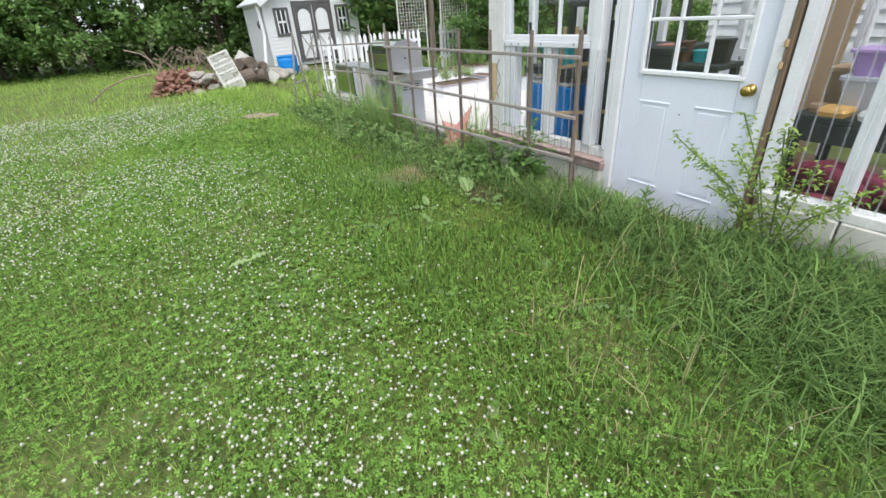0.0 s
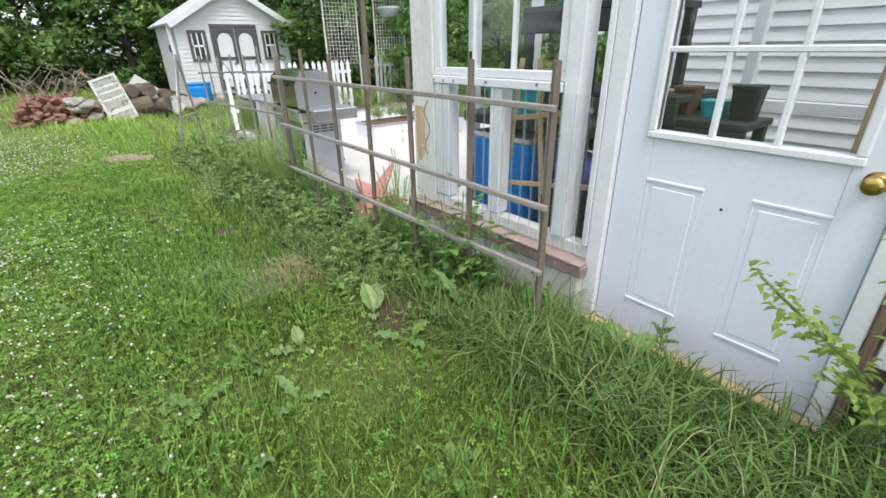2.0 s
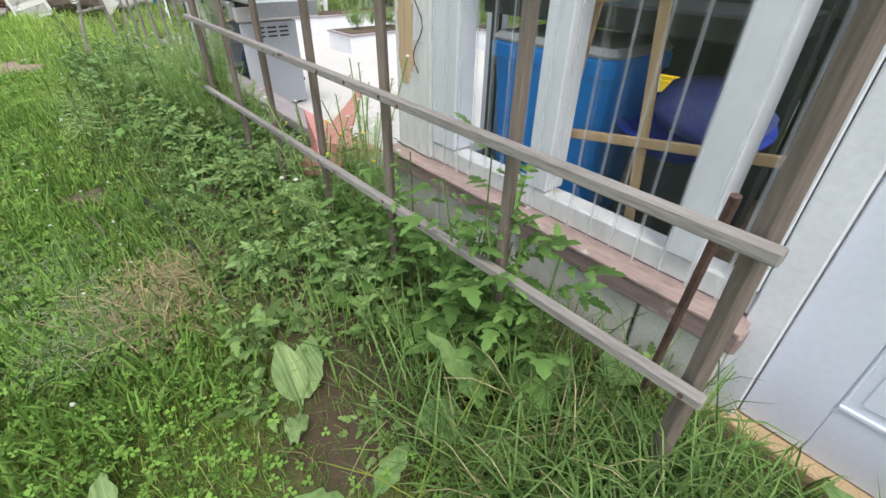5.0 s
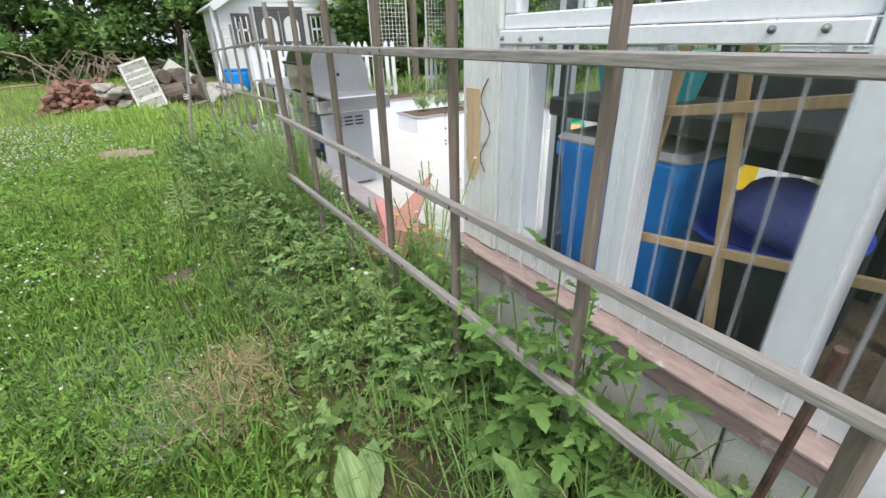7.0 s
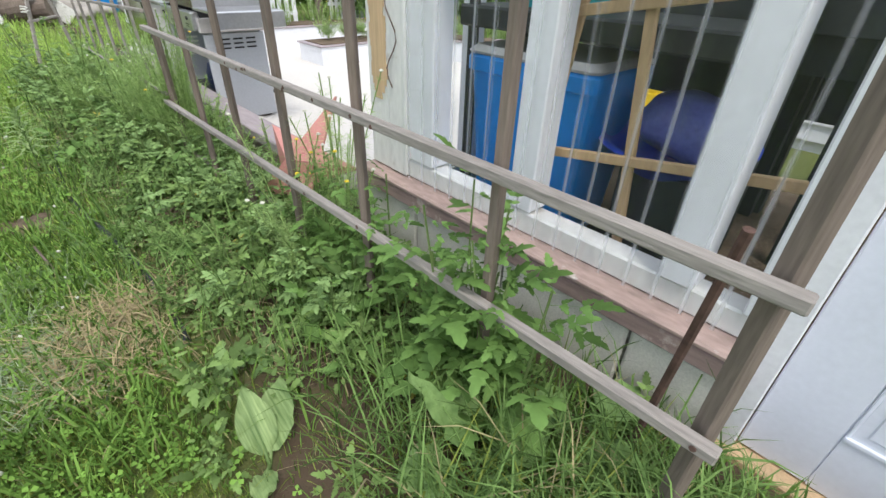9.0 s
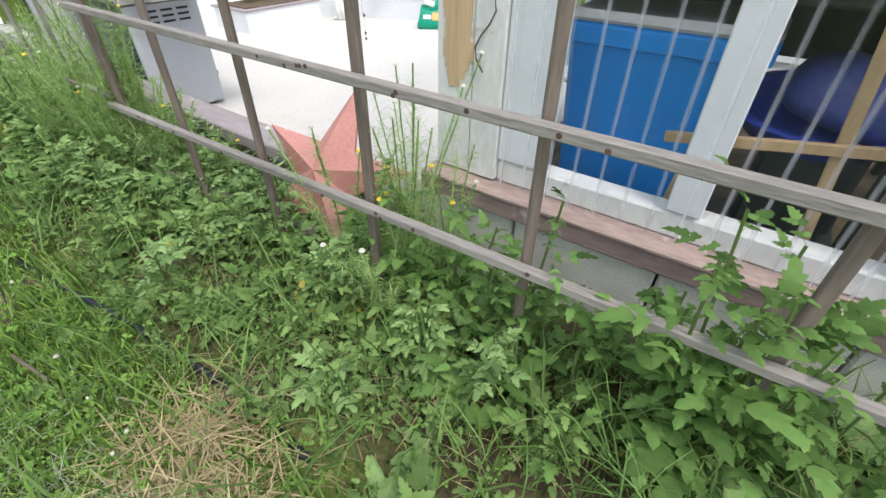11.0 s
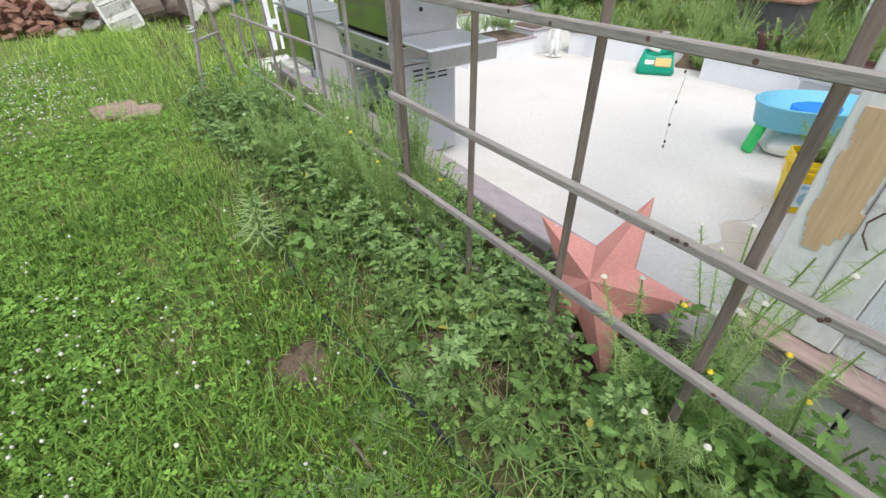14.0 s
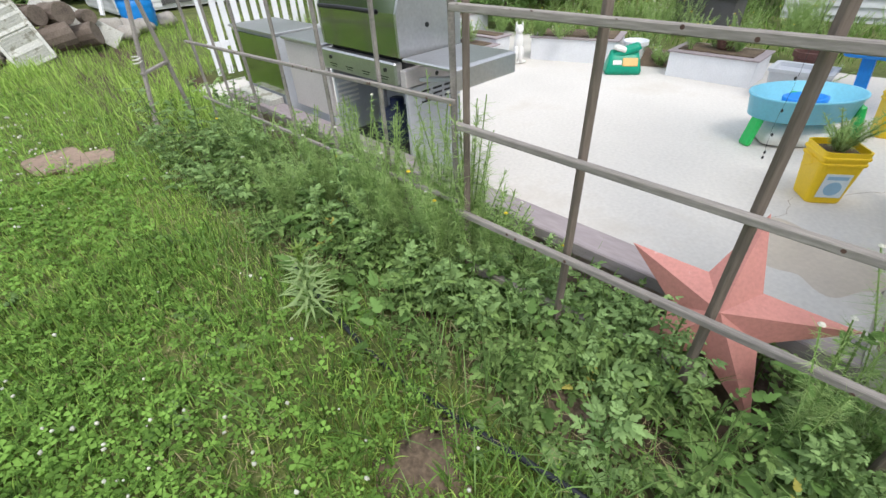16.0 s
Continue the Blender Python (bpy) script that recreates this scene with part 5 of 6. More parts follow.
def lobed_shape(w=0.5):
    """A toothed, lobed leaflet along y, folded on its midrib."""
    rim = [(0.06, 0.02), (0.42, 0.12), (0.62, 0.34), (0.4, 0.38), (0.56, 0.62), (0.3, 0.62), (0.3, 0.84), (0.0, 1.0)]
    v, f = [(0, 0, 0), (0, 0.4, 0.05), (0, 0.72, 0.02)], []
    for sg in (-1, 1):
        b = len(v)
        v += [(sg * w * x, y, 0.16 * x - 0.25 * y * y) for x, y in rim]
        spine = (0, 0, 1, 1, 1, 2, 2)
        for i in range(7):
            f.append([spine[i], b + i, b + i + 1][::sg])
        f += [[0, b + 2, 1][::sg], [1, b + 5, 2][::sg]]
    return v, [np.array(f)]


def pinnate_shape(pairs=3):
    """A compound leaf: lobed leaflets in pairs along a stalk, one at the tip."""
    v, f = [], []
    lv, lf = lobed_shape()
    lv = np.array(lv)
    spots = [(0.22 + 0.6 * i / max(pairs, 1), s, 0.24 + 0.06 * i) for i in range(pairs) for s in (-1, 1)] + [(0.62, 0, 0.46)]
    for y, s, size in spots:
        a = -s * radians(58)
        x2 = lv[:, 0] * math.cos(a) - lv[:, 1] * math.sin(a)
        y2 = lv[:, 0] * math.sin(a) + lv[:, 1] * math.cos(a)
        b = len(v)
        v += [(xx * size, y + yy * size, zz * size - 0.22 * y * y) for xx, yy, zz in zip(x2, y2, lv[:, 2])]
        f += (lf[0] + b).tolist()
    b = len(v)
    v += [(-0.008, 0, 0), (0.008, 0, 0), (0.0, 0.75, -0.1)]
    f.append([b, b + 1, b + 2])
    return v, [np.array(f)]


def stuff(me, label, category):
    return tagged(new(me.name, me), label, category, kind="stuff")


def field(n, x0, x1, y0, y1, cut=True):
    x, y = rng.uniform(x0, x1, n), rng.uniform(y0, y1, n)
    if cut:
        keep = x > -1.3 - 0.42 * np.maximum(y, 0) - 9 * (y < -0.5)
        x, y = x[keep], y[keep]
    return x, y


def patchy(x, y, f, seed):
    return np.array([noise.noise((a * f, b * f, seed)) for a, b in zip(x, y)])


def lawn_layer(name, n, area, size, kind, mat, label, thin=None):
    x, y = field(n, *area)
    p = patchy(x, y, 0.9, 3.0 if kind == "clover" else 9.0)
    bare = patchy(x, y, 1.7, 21.0) * np.clip((x + 0.2) / 0.8, 0, 1)
    bed = np.clip((x - 1.98) / 0.15, 0, 1) * (y > 2.4)
    chance = np.clip(0.72 + 0.8 * p if kind == "clover" else 0.75 - 0.6 * p, 0.35, 1) * (1 - 0.85 * bed) * np.clip(1.25 - np.maximum(bare - 0.12, 0) * 2.0, 0.5, 1)
    if mat is M_straw:
        chance = np.clip(-0.1 + 1.2 * np.maximum(bare, 0) + 2.0 * patchy(x, y, 1.1, 33.0), 0.05, 1) * (1 - 0.7 * bed)
    if kind == "clover":
        chance = chance * np.clip(1.15 - (x - 0.6) * 0.5, 0.22, 1)
    keep = (rng.random(len(x)) < chance) & (x < 2.93) & open_at(x, y)
    x, y = x[keep], y[keep]
    m = len(x)
    s = size * rng.uniform(0.6, 1.25, m)
    if kind == "blade":
        s = s * np.where(np.hypot(x - 1.92, y - 2.4) < 0.4, min(1.0, 0.05 / size), 1.0)
    if kind == "clover":
        h = rng.uniform(0.015, 0.06, m) * (size / 0.013) ** 0.5
        tv, tf = clover_shape()
        pos = np.stack([x, y, lie(x, y) + h], 1)
        me = scatter(name, tv, tf, pos, rng.uniform(0, 6.28, m), rng.normal(0, 0.38, m), s, mat)
    else:
        tv, tf = blade_shape(rng.uniform(0.8, 1.3), 0.021 if mat is M_mat else 0.027, size < 0.065 or area[2] > 4.6 or area[2] < -1)
        pos = np.stack([x, y, lie(x, y) - 0.005], 1)
        me = scatter(name, tv, tf, pos, rng.uniform(0, 6.28, m), rng.normal(-0.25 if mat is M_mat else -0.1, 0.45 if mat is M_mat else 0.3, m), s, mat)
    stuff(me, label, "clover" if kind == "clover" else "grass")


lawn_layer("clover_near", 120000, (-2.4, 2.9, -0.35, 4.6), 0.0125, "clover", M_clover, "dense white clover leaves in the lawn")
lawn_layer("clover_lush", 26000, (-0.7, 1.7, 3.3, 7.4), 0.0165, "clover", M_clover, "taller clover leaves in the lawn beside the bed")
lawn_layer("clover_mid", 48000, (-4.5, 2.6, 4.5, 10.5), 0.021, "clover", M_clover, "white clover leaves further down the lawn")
lawn_layer("grass_light", 52000, (-2.4, 2.0, 0.0, 4.8), 0.058, "blade", M_brightgrass, "yellow-green mown grass blades")
lawn_layer("grass_near", 90000, (-2.4, 2.95, -0.45, 4.8), 0.062, "blade", M_blade, "short mown grass blades")
lawn_layer("grass_mat", 62000, (0.6, 2.4, 0.6, 4.9), 0.06, "blade", M_mat, "matted olive grass worn along the bed")
lawn_layer("grass_lush", 32000, (-0.7, 2.1, 3.4, 7.6), 0.075, "blade", M_brightgrass, "fresh green mown grass beside the bed")
lawn_layer("grass_fine", 34000, (0.9, 2.95, -0.3, 6.2), 0.11, "blade", M_blade, "longer fine grass near the bed")
lawn_layer("grass_mid", 66000, (-4.5, 2.7, 4.7, 11.0), 0.075, "blade", M_brightgrass, "mown grass blades")
lawn_layer("grass_far", 56000, (-14, 4.0, 10.5, 26), 0.15, "blade", M_brightgrass, "mown grass running to the trees")


def east_grass():
    x, y = rng.uniform(6.9, 16, 26000), rng.uniform(2.6, 17, 26000)
    keep = (x > 7.3) | (y > 9.5)
    x, y = x[keep], y[keep]
    tv, tf = blade_shape(1.0, 0.05, True)
    m = len(x)
    me = scatter("grass_east", tv, tf, np.stack([x, y, lie(x, y)], 1), rng.uniform(0, 6.28, m), rng.normal(-0.1, 0.3, m), rng.uniform(0.05, 0.15, m), M_blade)
    stuff(me, "uneven grass beyond the patio", "grass")


east_grass()
lawn_layer("grass_wide", 16000, (-9.0, 2.8, -9.0, 0.4), 0.12, "blade", M_blade, "mown grass behind the walker")
lawn_layer("dry_thatch", 30000, (-1.5, 2.6, 0.2, 7.5), 0.07, "blade", M_straw, "dry yellow blades in the lawn")


def tall_grass(name, n, spots, h0, h1, w, mat, label, droop=(1.0, 2.0), lay=-0.15):
    variants = []
    for k in range(4):
        tv, tf = blade_shape(rng.uniform(*droop), w)
        m = n // 4
        c = np.array(spots)[rng.integers(0, len(spots), m)]
        x = c[:, 0] + rng.normal(0, 1, m) * c[:, 2]
        y = c[:, 1] + rng.normal(0, 1, m) * c[:, 3]
        keep = ((x < 2.97) | (y > 8.4)) & open_at(x, y)
        x, y = x[keep], y[keep]
        m = len(x)
        pos = np.stack([x, y, lie(x, y) - 0.01], 1)
        me = scatter(name, tv, tf, pos, rng.uniform(0, 6.28, m), rng.normal(lay, 0.25, m), rng.uniform(h0, h1, m) * np.where((x < 2.25) & (y > 1.3) & (y < 3.1), 0.4, 1.0) * np.where((y > 0.95) & (y < 2.0), np.clip((3.0 - x) / 0.3, 0.3, 1), 1.0), mat)
        me.transform(Matrix.Translation((0, 0, 0.048 if lay < -1 else 0)))
        stuff(me, label, "tall grass")


tall_grass("broad_grass", 2600, [(2.72, 0.3, 0.2, 0.5), (2.5, 0.9, 0.22, 0.4), (2.55, 1.5, 0.2, 0.35), (2.3, 0.1, 0.3, 0.4)], 0.14, 0.4, 0.013, M_tall, "broad bent grass leaves beside the door", (1.2, 2.6))
tall_grass("tall_grass", 11500, [(2.72, 0.3, 0.2, 0.5), (2.5, 0.9, 0.25, 0.4), (2.55, 1.5, 0.2, 0.35), (2.1, 0.1, 0.35, 0.4), (2.5, 1.95, 0.2, 0.12), (2.7, 0.0, 0.2, 0.5), (2.25, -0.15, 0.3, 0.25)], 0.12, 0.42, 0.0058, M_tall, "long arching grass beside the door", (1.2, 2.6))
tall_grass("lying_grass", 3200, [(2.4, 1.0, 0.25, 0.35), (2.3, 1.6, 0.22, 0.3), (2.35, 2.1, 0.15, 0.15), (2.5, 0.5, 0.2, 0.3)], 0.15, 0.38, 0.006, M_mat, "long grass lying flat in swathes", (0.3, 1.0), -0.95)
tall_grass("dry_grass", 420, [(2.3, 0.9, 0.35, 0.6), (2.5, 1.6, 0.3, 0.4), (1.8, 1.0, 0.4, 0.5), (2.3, 2.1, 0.2, 0.2)], 0.15, 0.42, 0.005, M_straw, "dry pale grass stalks among the green", (1.2, 2.2))
tall_grass("dry_mat", 5000, [(1.6, 1.9, 0.3, 0.35), (1.45, 2.4, 0.2, 0.3), (1.2, 1.3, 0.25, 0.3), (0.8, 2.1, 0.2, 0.2), (1.5, 5.6, 0.15, 0.7), (1.35, 4.5, 0.15, 0.3)], 0.03, 0.08, 0.02, M_straw, "dry brown thatch showing through the lawn", (0.3, 1.0), -0.8)
tall_grass("bed_grass", 3000, [(2.5, 2.6, 0.15, 0.3), (2.35, 2.45, 0.15, 0.15), (2.5, 2.25, 0.15, 0.12), (2.15, 3.3, 0.2, 0.6), (2.45, 3.7, 0.2, 0.5), (2.2, 4.6, 0.25, 0.8), (2.0, 6.2, 0.3, 0.9), (2.4, 7.4, 0.4, 0.8), (2.7, 5.5, 0.1, 1.2)], 0.12, 0.34, 0.0075, M_tall, "grass tufts along the garden bed")
tall_grass("rough_grass", 9500, [(3.0, 9.0, 0.3, 0.4), (3.1, 10.0, 0.5, 0.6), (2.7, 8.2, 0.3, 0.5), (1.9, 9.0, 0.7, 0.8), (2.4, 10.5, 0.9, 1.0), (3.2, 12.0, 1.0, 1.0), (1.6, 11.3, 0.5, 0.4), (4.0, 13.5, 0.8, 0.6), (2.9, 8.6, 0.5, 0.5)], 0.08, 0.26, 0.016, M_brightgrass, "rough uncut grass toward the wood pile")
tall_grass("straw", 1100, [(1.94, 3.43, 0.1, 0.08), (1.96, 3.44, 0.06, 0.05), (1.9, 3.25, 0.08, 0.08)], 0.06, 0.17, 0.01, M_hay, "dry grass clippings on the lawn", (0.2, 0.7), -1.35)
tall_grass("bed_straw", 2600, [(2.4, 3.4, 0.2, 0.4), (2.4, 4.3, 0.2, 0.4), (2.35, 5.2, 0.2, 0.5), (2.15, 6.2, 0.2, 0.6)], 0.03, 0.09, 0.016, M_straw, "dry stalks and straw lying on the soil of the bed", (0.2, 0.8), -1.35)
tall_grass("grass_clippings", 2300, [(1.66, 3.6, 0.16, 0.16), (1.45, 3.75, 0.15, 0.16), (1.74, 3.32, 0.1, 0.12)], 0.04, 0.1, 0.009, M_clip, "pale dried mowings lying on the lawn", (0.2, 0.8), -1.3)


def flowers():
    x, y = field(46000, -4.0, 1.95, 0.0, 10.5)
    p = patchy(x, y, 0.55, 3.0)
    keep = rng.random(len(x)) < np.clip(0.45 + 0.18 * (y > 3.5) + 1.3 * p, 0.04, 1) * np.clip(1.0 - (x - 0.1 - 0.03 * y) * 0.8, 0.05, 1) * np.where((x > 0.3) & (y > 3.0), 0.8, 1.0) * np.clip(1.5 - y * 0.09, 0.4, 1)
    x, y = x[keep], y[keep]
    for near in (True, False):
        q = (y < 2.6) == near
        flower_heads(x[q], y[q], near)


def flower_heads(x, y, near):
    """Round heads of small upright florets."""
    bm = bmesh.new()
    bmesh.ops.create_icosphere(bm, subdivisions=1, radius=0.8)
    if near:
        for d in [v.co.normalized() for v in bm.verts if v.co.z > -0.5]:
            a = d.orthogonal().normalized() * 0.3
            b = d.cross(a)
            q = [bm.verts.new(d * 0.62 + p) for p in (a, -0.5 * a + 0.87 * b, -0.5 * a - 0.87 * b)]
            tip = bm.verts.new(d * 1.25)
            for i in range(3):
                bm.faces.new((q[i], q[(i + 1) % 3], tip))
    else:
        for v in bm.verts:
            v.co *= 1 + rng.uniform(-0.42, 0.25)
    bm.verts.index_update()
    tv = [tuple(v.co) for v in bm.verts]
    tf = [np.array([[v.index for v in f.verts] for f in bm.faces])]
    bm.free()
    m = len(x)
    pos = np.stack([x, y, lie(x, y) + rng.uniform(0.05, 0.1, m) + np.where(y > 3.2, 0.025, 0.0)], 1)
    me = scatter("clover_flowers", tv, tf, pos, rng.uniform(0, 6, m), rng.normal(0, 0.3, m), rng.uniform(0.0036, 0.0085, m) * (0.88 + 0.1 * y), M_flower)
    stuff(me, "small white clover flower heads", "flowers")


flowers()


def weeds(name, n, spots, size, mat, pairs, label, h=0.3, leaves=16):
    """Leafy weeds: compound leaves set round upright stems."""
    c = np.array(spots)[rng.integers(0, len(spots), n)]
    cx = c[:, 0] + rng.normal(0, 1, n) * c[:, 2]
    cy = c[:, 1] + rng.normal(0, 1, n) * c[:, 3]
    keep = (cx < 2.93) & (cx > 2.02) & open_at(cx, cy)
    cx, cy = cx[keep], cy[keep]
    hh = h * rng.uniform(0.4, 1.2, len(cx))
    i = np.repeat(np.arange(len(cx)), leaves)
    u = np.tile(np.linspace(0.15, 1, leaves), len(cx))
    lean = rng.normal(0, 0.12, (len(cx), 2))
    pos = np.stack([cx[i] + lean[i, 0] * u * hh[i], cy[i] + lean[i, 1] * u * hh[i], lie(cx, cy)[i] + u * hh[i]], 1)
    m = len(i)
    tv, tf = pinnate_shape(pairs)
    s = size * rng.uniform(0.6, 1.2, m) * (1.25 - 0.7 * u)
    me = scatter(name, tv, tf, pos, rng.uniform(0, 6.28, m), rng.normal(0.25, 0.35, m), s, mat)
    stuff(me, label, "weeds")
    tv = [(-0.004, 0, 0), (0.004, 0, 0), (0.003, 0, 1), (-0.003, 0, 1), (0, -0.004, 0), (0, 0.004, 0), (0, 0.003, 1), (0, -0.003, 1)]
    v = np.array(tv)[None] * np.array([1, 1, 1.0]) * np.stack([np.ones(len(cx)), np.ones(len(cx)), hh], 1)[:, None, :]
    v[..., 0] += lean[:, 0:1] * v[..., 2] + cx[:, None]
    v[..., 1] += lean[:, 1:2] * v[..., 2] + cy[:, None]
    v[..., 2] += lie(cx, cy)[:, None]
    f = (np.array([[0, 1, 2, 3], [4, 5, 6, 7]])[None] + (np.arange(len(cx)) * 8)[:, None, None]).reshape(-1, 4)
    stuff(mesh_from(name + "_stems", v.reshape(-1, 3), [f], M_stem), "thin green stems of the weeds", "stems")


bed = [(2.6, 2.9, 0.14, 0.3), (2.55, 3.5, 0.2, 0.35), (2.6, 4.2, 0.2, 0.4), (2.5, 4.9, 0.22, 0.4), (2.45, 5.6, 0.25, 0.5), (2.35, 6.4, 0.3, 0.5), (2.3, 7.2, 0.3, 0.4)]
weeds("bed_weeds", 170, bed, 0.12, M_weed, 2, "low leafy green weeds filling the bed", 0.2, 13)
weeds("cut_leaf_weeds", 80, [(2.62, 3.9, 0.12, 0.5), (2.55, 4.9, 0.16, 0.5), (2.4, 5.8, 0.25, 0.6), (2.3, 6.8, 0.3, 0.5)], 0.13, M_fern, 3, "blue-green cut-leaved weeds in the bed", 0.26, 12)
weeds("tomato_leaves", 20, [(2.62, 2.8, 0.05, 0.16), (2.66, 3.12, 0.05, 0.1), (2.64, 2.52, 0.04, 0.05), (2.68, 3.45, 0.05, 0.1)], 0.165, M_tomato, 2, "young tomato plants by the trellis", 0.5, 12)
weeds("tomato_plant_leaves", 6, [(2.6, 2.44, 0.02, 0.035), (2.63, 2.62, 0.02, 0.03)], 0.2, M_tomato, 2, "tall young tomato plant at the trellis post", 0.52, 12)
weeds("bed_small_weeds", 260, [(2.25, 3.4, 0.18, 0.5), (2.3, 4.4, 0.2, 0.5), (2.3, 5.2, 0.2, 0.5), (2.1, 6.2, 0.2, 0.6)], 0.075, M_weed, 1, "small green weeds at the edge of the bed", 0.1, 12)
weeds("broad_weeds", 70, bed, 0.17, M_tomato, 0, "broad-leaved weeds among the finer ones", 0.18, 8)
weeds("yellow_weeds", 16, bed, 0.1, M_wither, 1, "yellowing leaves of fading weeds in the bed", 0.14, 6)
weeds("tall_weeds", 34, [(2.5, 5.7, 0.16, 0.35), (2.45, 6.5, 0.2, 0.5), (2.35, 7.2, 0.25, 0.4), (2.7, 5.1, 0.1, 0.15)], 0.13, M_fern, 3, "tall leafy weeds growing through the trellis", 0.5, 18)
weeds("row_weeds", 26, [(2.78, 4.3, 0.06, 0.2), (2.76, 4.75, 0.06, 0.2), (2.8, 3.4, 0.05, 0.15), (2.72, 3.95, 0.05, 0.2)], 0.1, M_fern, 2, "slender weeds standing along the patio edge", 0.32, 16)


def feathery(name, at, h, n, spread, label, flower=0):
    """A plant of thread-like leaves on branching stems."""
    p = thing(name, label, "plant", at)
    bm = bmesh.new()
    rnd = random.Random(int(h * 1000) + n + int(at[1] * 100))
    tips = []
    for k in range(n):
        a = rnd.uniform(0, 6.28)
        l = rnd.uniform(0.55, 1.0) * h
        r = spread * rnd.uniform(0.2, 1.0)
        pts = [Vector((r * 0.15 * math.cos(a), r * 0.15 * math.sin(a), 0)), Vector((r * 0.5 * math.cos(a), r * 0.5 * math.sin(a), l * 0.55)), Vector((r * math.cos(a), r * math.sin(a), l))]
        tube(pts, 0.0025, 3, bm)
        tips.append(pts[2])
        for j in range(18):
            t = 0.2 + 0.8 * j / 18
            b = pts[0].lerp(pts[1], min(1, t * 2)) if t < 0.5 else pts[1].lerp(pts[2], t * 2 - 1)
            for s in range(9):
                d = Vector((rnd.uniform(-1, 1), rnd.uniform(-1, 1), rnd.uniform(-0.35, 0.55))).normalized() * rnd.uniform(0.025, 0.075) * (0.6 + h) * (1.2 - 0.6 * t)
                w = Vector((rnd.uniform(-1, 1), rnd.uniform(-1, 1), 0)).normalized() * (0.0014 if name == "chamomile" else 0.0024)
                bm.faces.new([bm.verts.new(b - w), bm.verts.new(b + w), bm.verts.new(b + d)])
    part("leaves", bm, M_feather, p)
    for t in tips[:flower]:
        part("flower", lathe([(0.003, 0), (0.009, 0.003), (0.005, 0.008)], 8, m=Matrix.Translation(t)), M_yflower if rnd.random() < 0.25 else M_flower, p)
    return p


feathery("feathery_plant", (4.73, 3.93, PZ + 0.3), 0.24, 20, 0.19, "feathery green plant growing in the yellow bucket")
feathery("chamomile", (2.84, 3.5, 0.0), 0.72, 9, 0.22, "tall chamomile with small daisy flowers beside the post", 6)
feathery("chamomile", (2.66, 3.62, -0.05), 0.6, 8, 0.2, "chamomile growing through the trellis", 5)
feathery("chamomile", (2.74, 3.44, -0.05), 0.66, 7, 0.16, "slender chamomile with daisy flowers", 5)
feathery("chamomile", (2.58, 3.4, -0.05), 0.42, 7, 0.18, "low chamomile beside the trellis", 3)
feathery("chamomile", (2.72, 3.3, 0.0), 0.55, 6, 0.15, "wispy chamomile growing at the patio edge", 3)
for x, y, h in ((2.66, 4.95, 0.92), (2.72, 5.2, 0.95), (2.62, 5.42, 0.85), (2.66, 5.75, 0.75), (2.7, 4.85, 0.6), (2.56, 5.0, 0.7), (2.5, 5.35, 0.6), (2.58, 5.15, 0.5), (2.55, 5.55, 0.62), (2.5, 5.9, 0.55), (2.6, 6.2, 0.6), (2.45, 6.6, 0.5), (2.75, 5.0, 0.4), (2.8, 4.7, 0.34), (2.5, 7.0, 0.55), (2.3, 6.0, 0.42)):
    feathery("feathery_weed", (x, y, ground_z(x, y)), h * 0.95, 20, 0.2, "tall feathery green weed at the trellis", 2)


def big_leaf(bm, base, yaw, pitch, length, w, stalk=0.1, curl=0.5):
    """One broad leaf with a wavy edge and sunken veins on a stalk."""
    n, k = 9, 6
    m = Matrix.Translation(base) @ Matrix.Rotation(yaw, 4, "Z") @ Matrix.Rotation(pitch, 4, "X")
    grid = []
    for i in range(n + 1):
        t = i / n
        half = w * (math.sin(math.pi * min(1, t * 0.97 + 0.06)) ** 0.75) * (1.1 - 0.35 * t)
        row = []
        for j in range(-k // 2, k // 2 + 1):
            u = j / (k / 2)
            z = -curl * length * t * t * 0.5 + 0.12 * abs(u) * half + 0.012 * math.sin(t * 22 + abs(u) * 4) * abs(u)
            row.append(bm.verts.new(m @ Vector((u * half, stalk + t * length, z))))
        grid.append(row)
    for a, b in zip(grid, grid[1:]):
        for j in range(k):
            bm.faces.new((a[j], a[j + 1], b[j + 1], b[j]))
    tube([m @ Vector((0, 0, 0)), m @ Vector((0, stalk, 0)), m @ Vector((0, stalk + length * 0.6, -curl * length * 0.18 - 0.004))], 0.005, 5, bm)


def leafy(name, at, leaves, label):
    p = thing(name, label, "plant", at)
    for a in leaves:
        bm = bmesh.new()
        big_leaf(bm, (0, 0, 0.01), *[radians(v) for v in a[:2]], *a[2:])
        part("leaf", bm, M_hosta if name == "hosta" else M_big, p, smooth=True)
    return p


leafy("hosta", (2.12, 2.68, 0.02), [(-38, 40, 0.17, 0.05, 0.03), (-8, 54, 0.16, 0.045, 0.03), (150, 30, 0.1, 0.03, 0.03)], "hosta shoot with two upright striped leaves")
leafy("burdock", (2.46, 2.36, 0.05), [(70, 20, 0.13, 0.07, 0.06), (160, 15, 0.14, 0.07, 0.05), (250, 20, 0.15, 0.075, 0.05), (330, 25, 0.13, 0.06, 0.06), (20, 62, 0.24, 0.035, 0.03)], "burdock with broad wavy green leaves")
leafy("burdock", (2.74, 2.24, 0.05), [(40, 25, 0.13, 0.065, 0.05), (140, 20, 0.14, 0.07, 0.05), (260, 16, 0.14, 0.07, 0.05)], "burdock growing beside the concrete blocks")
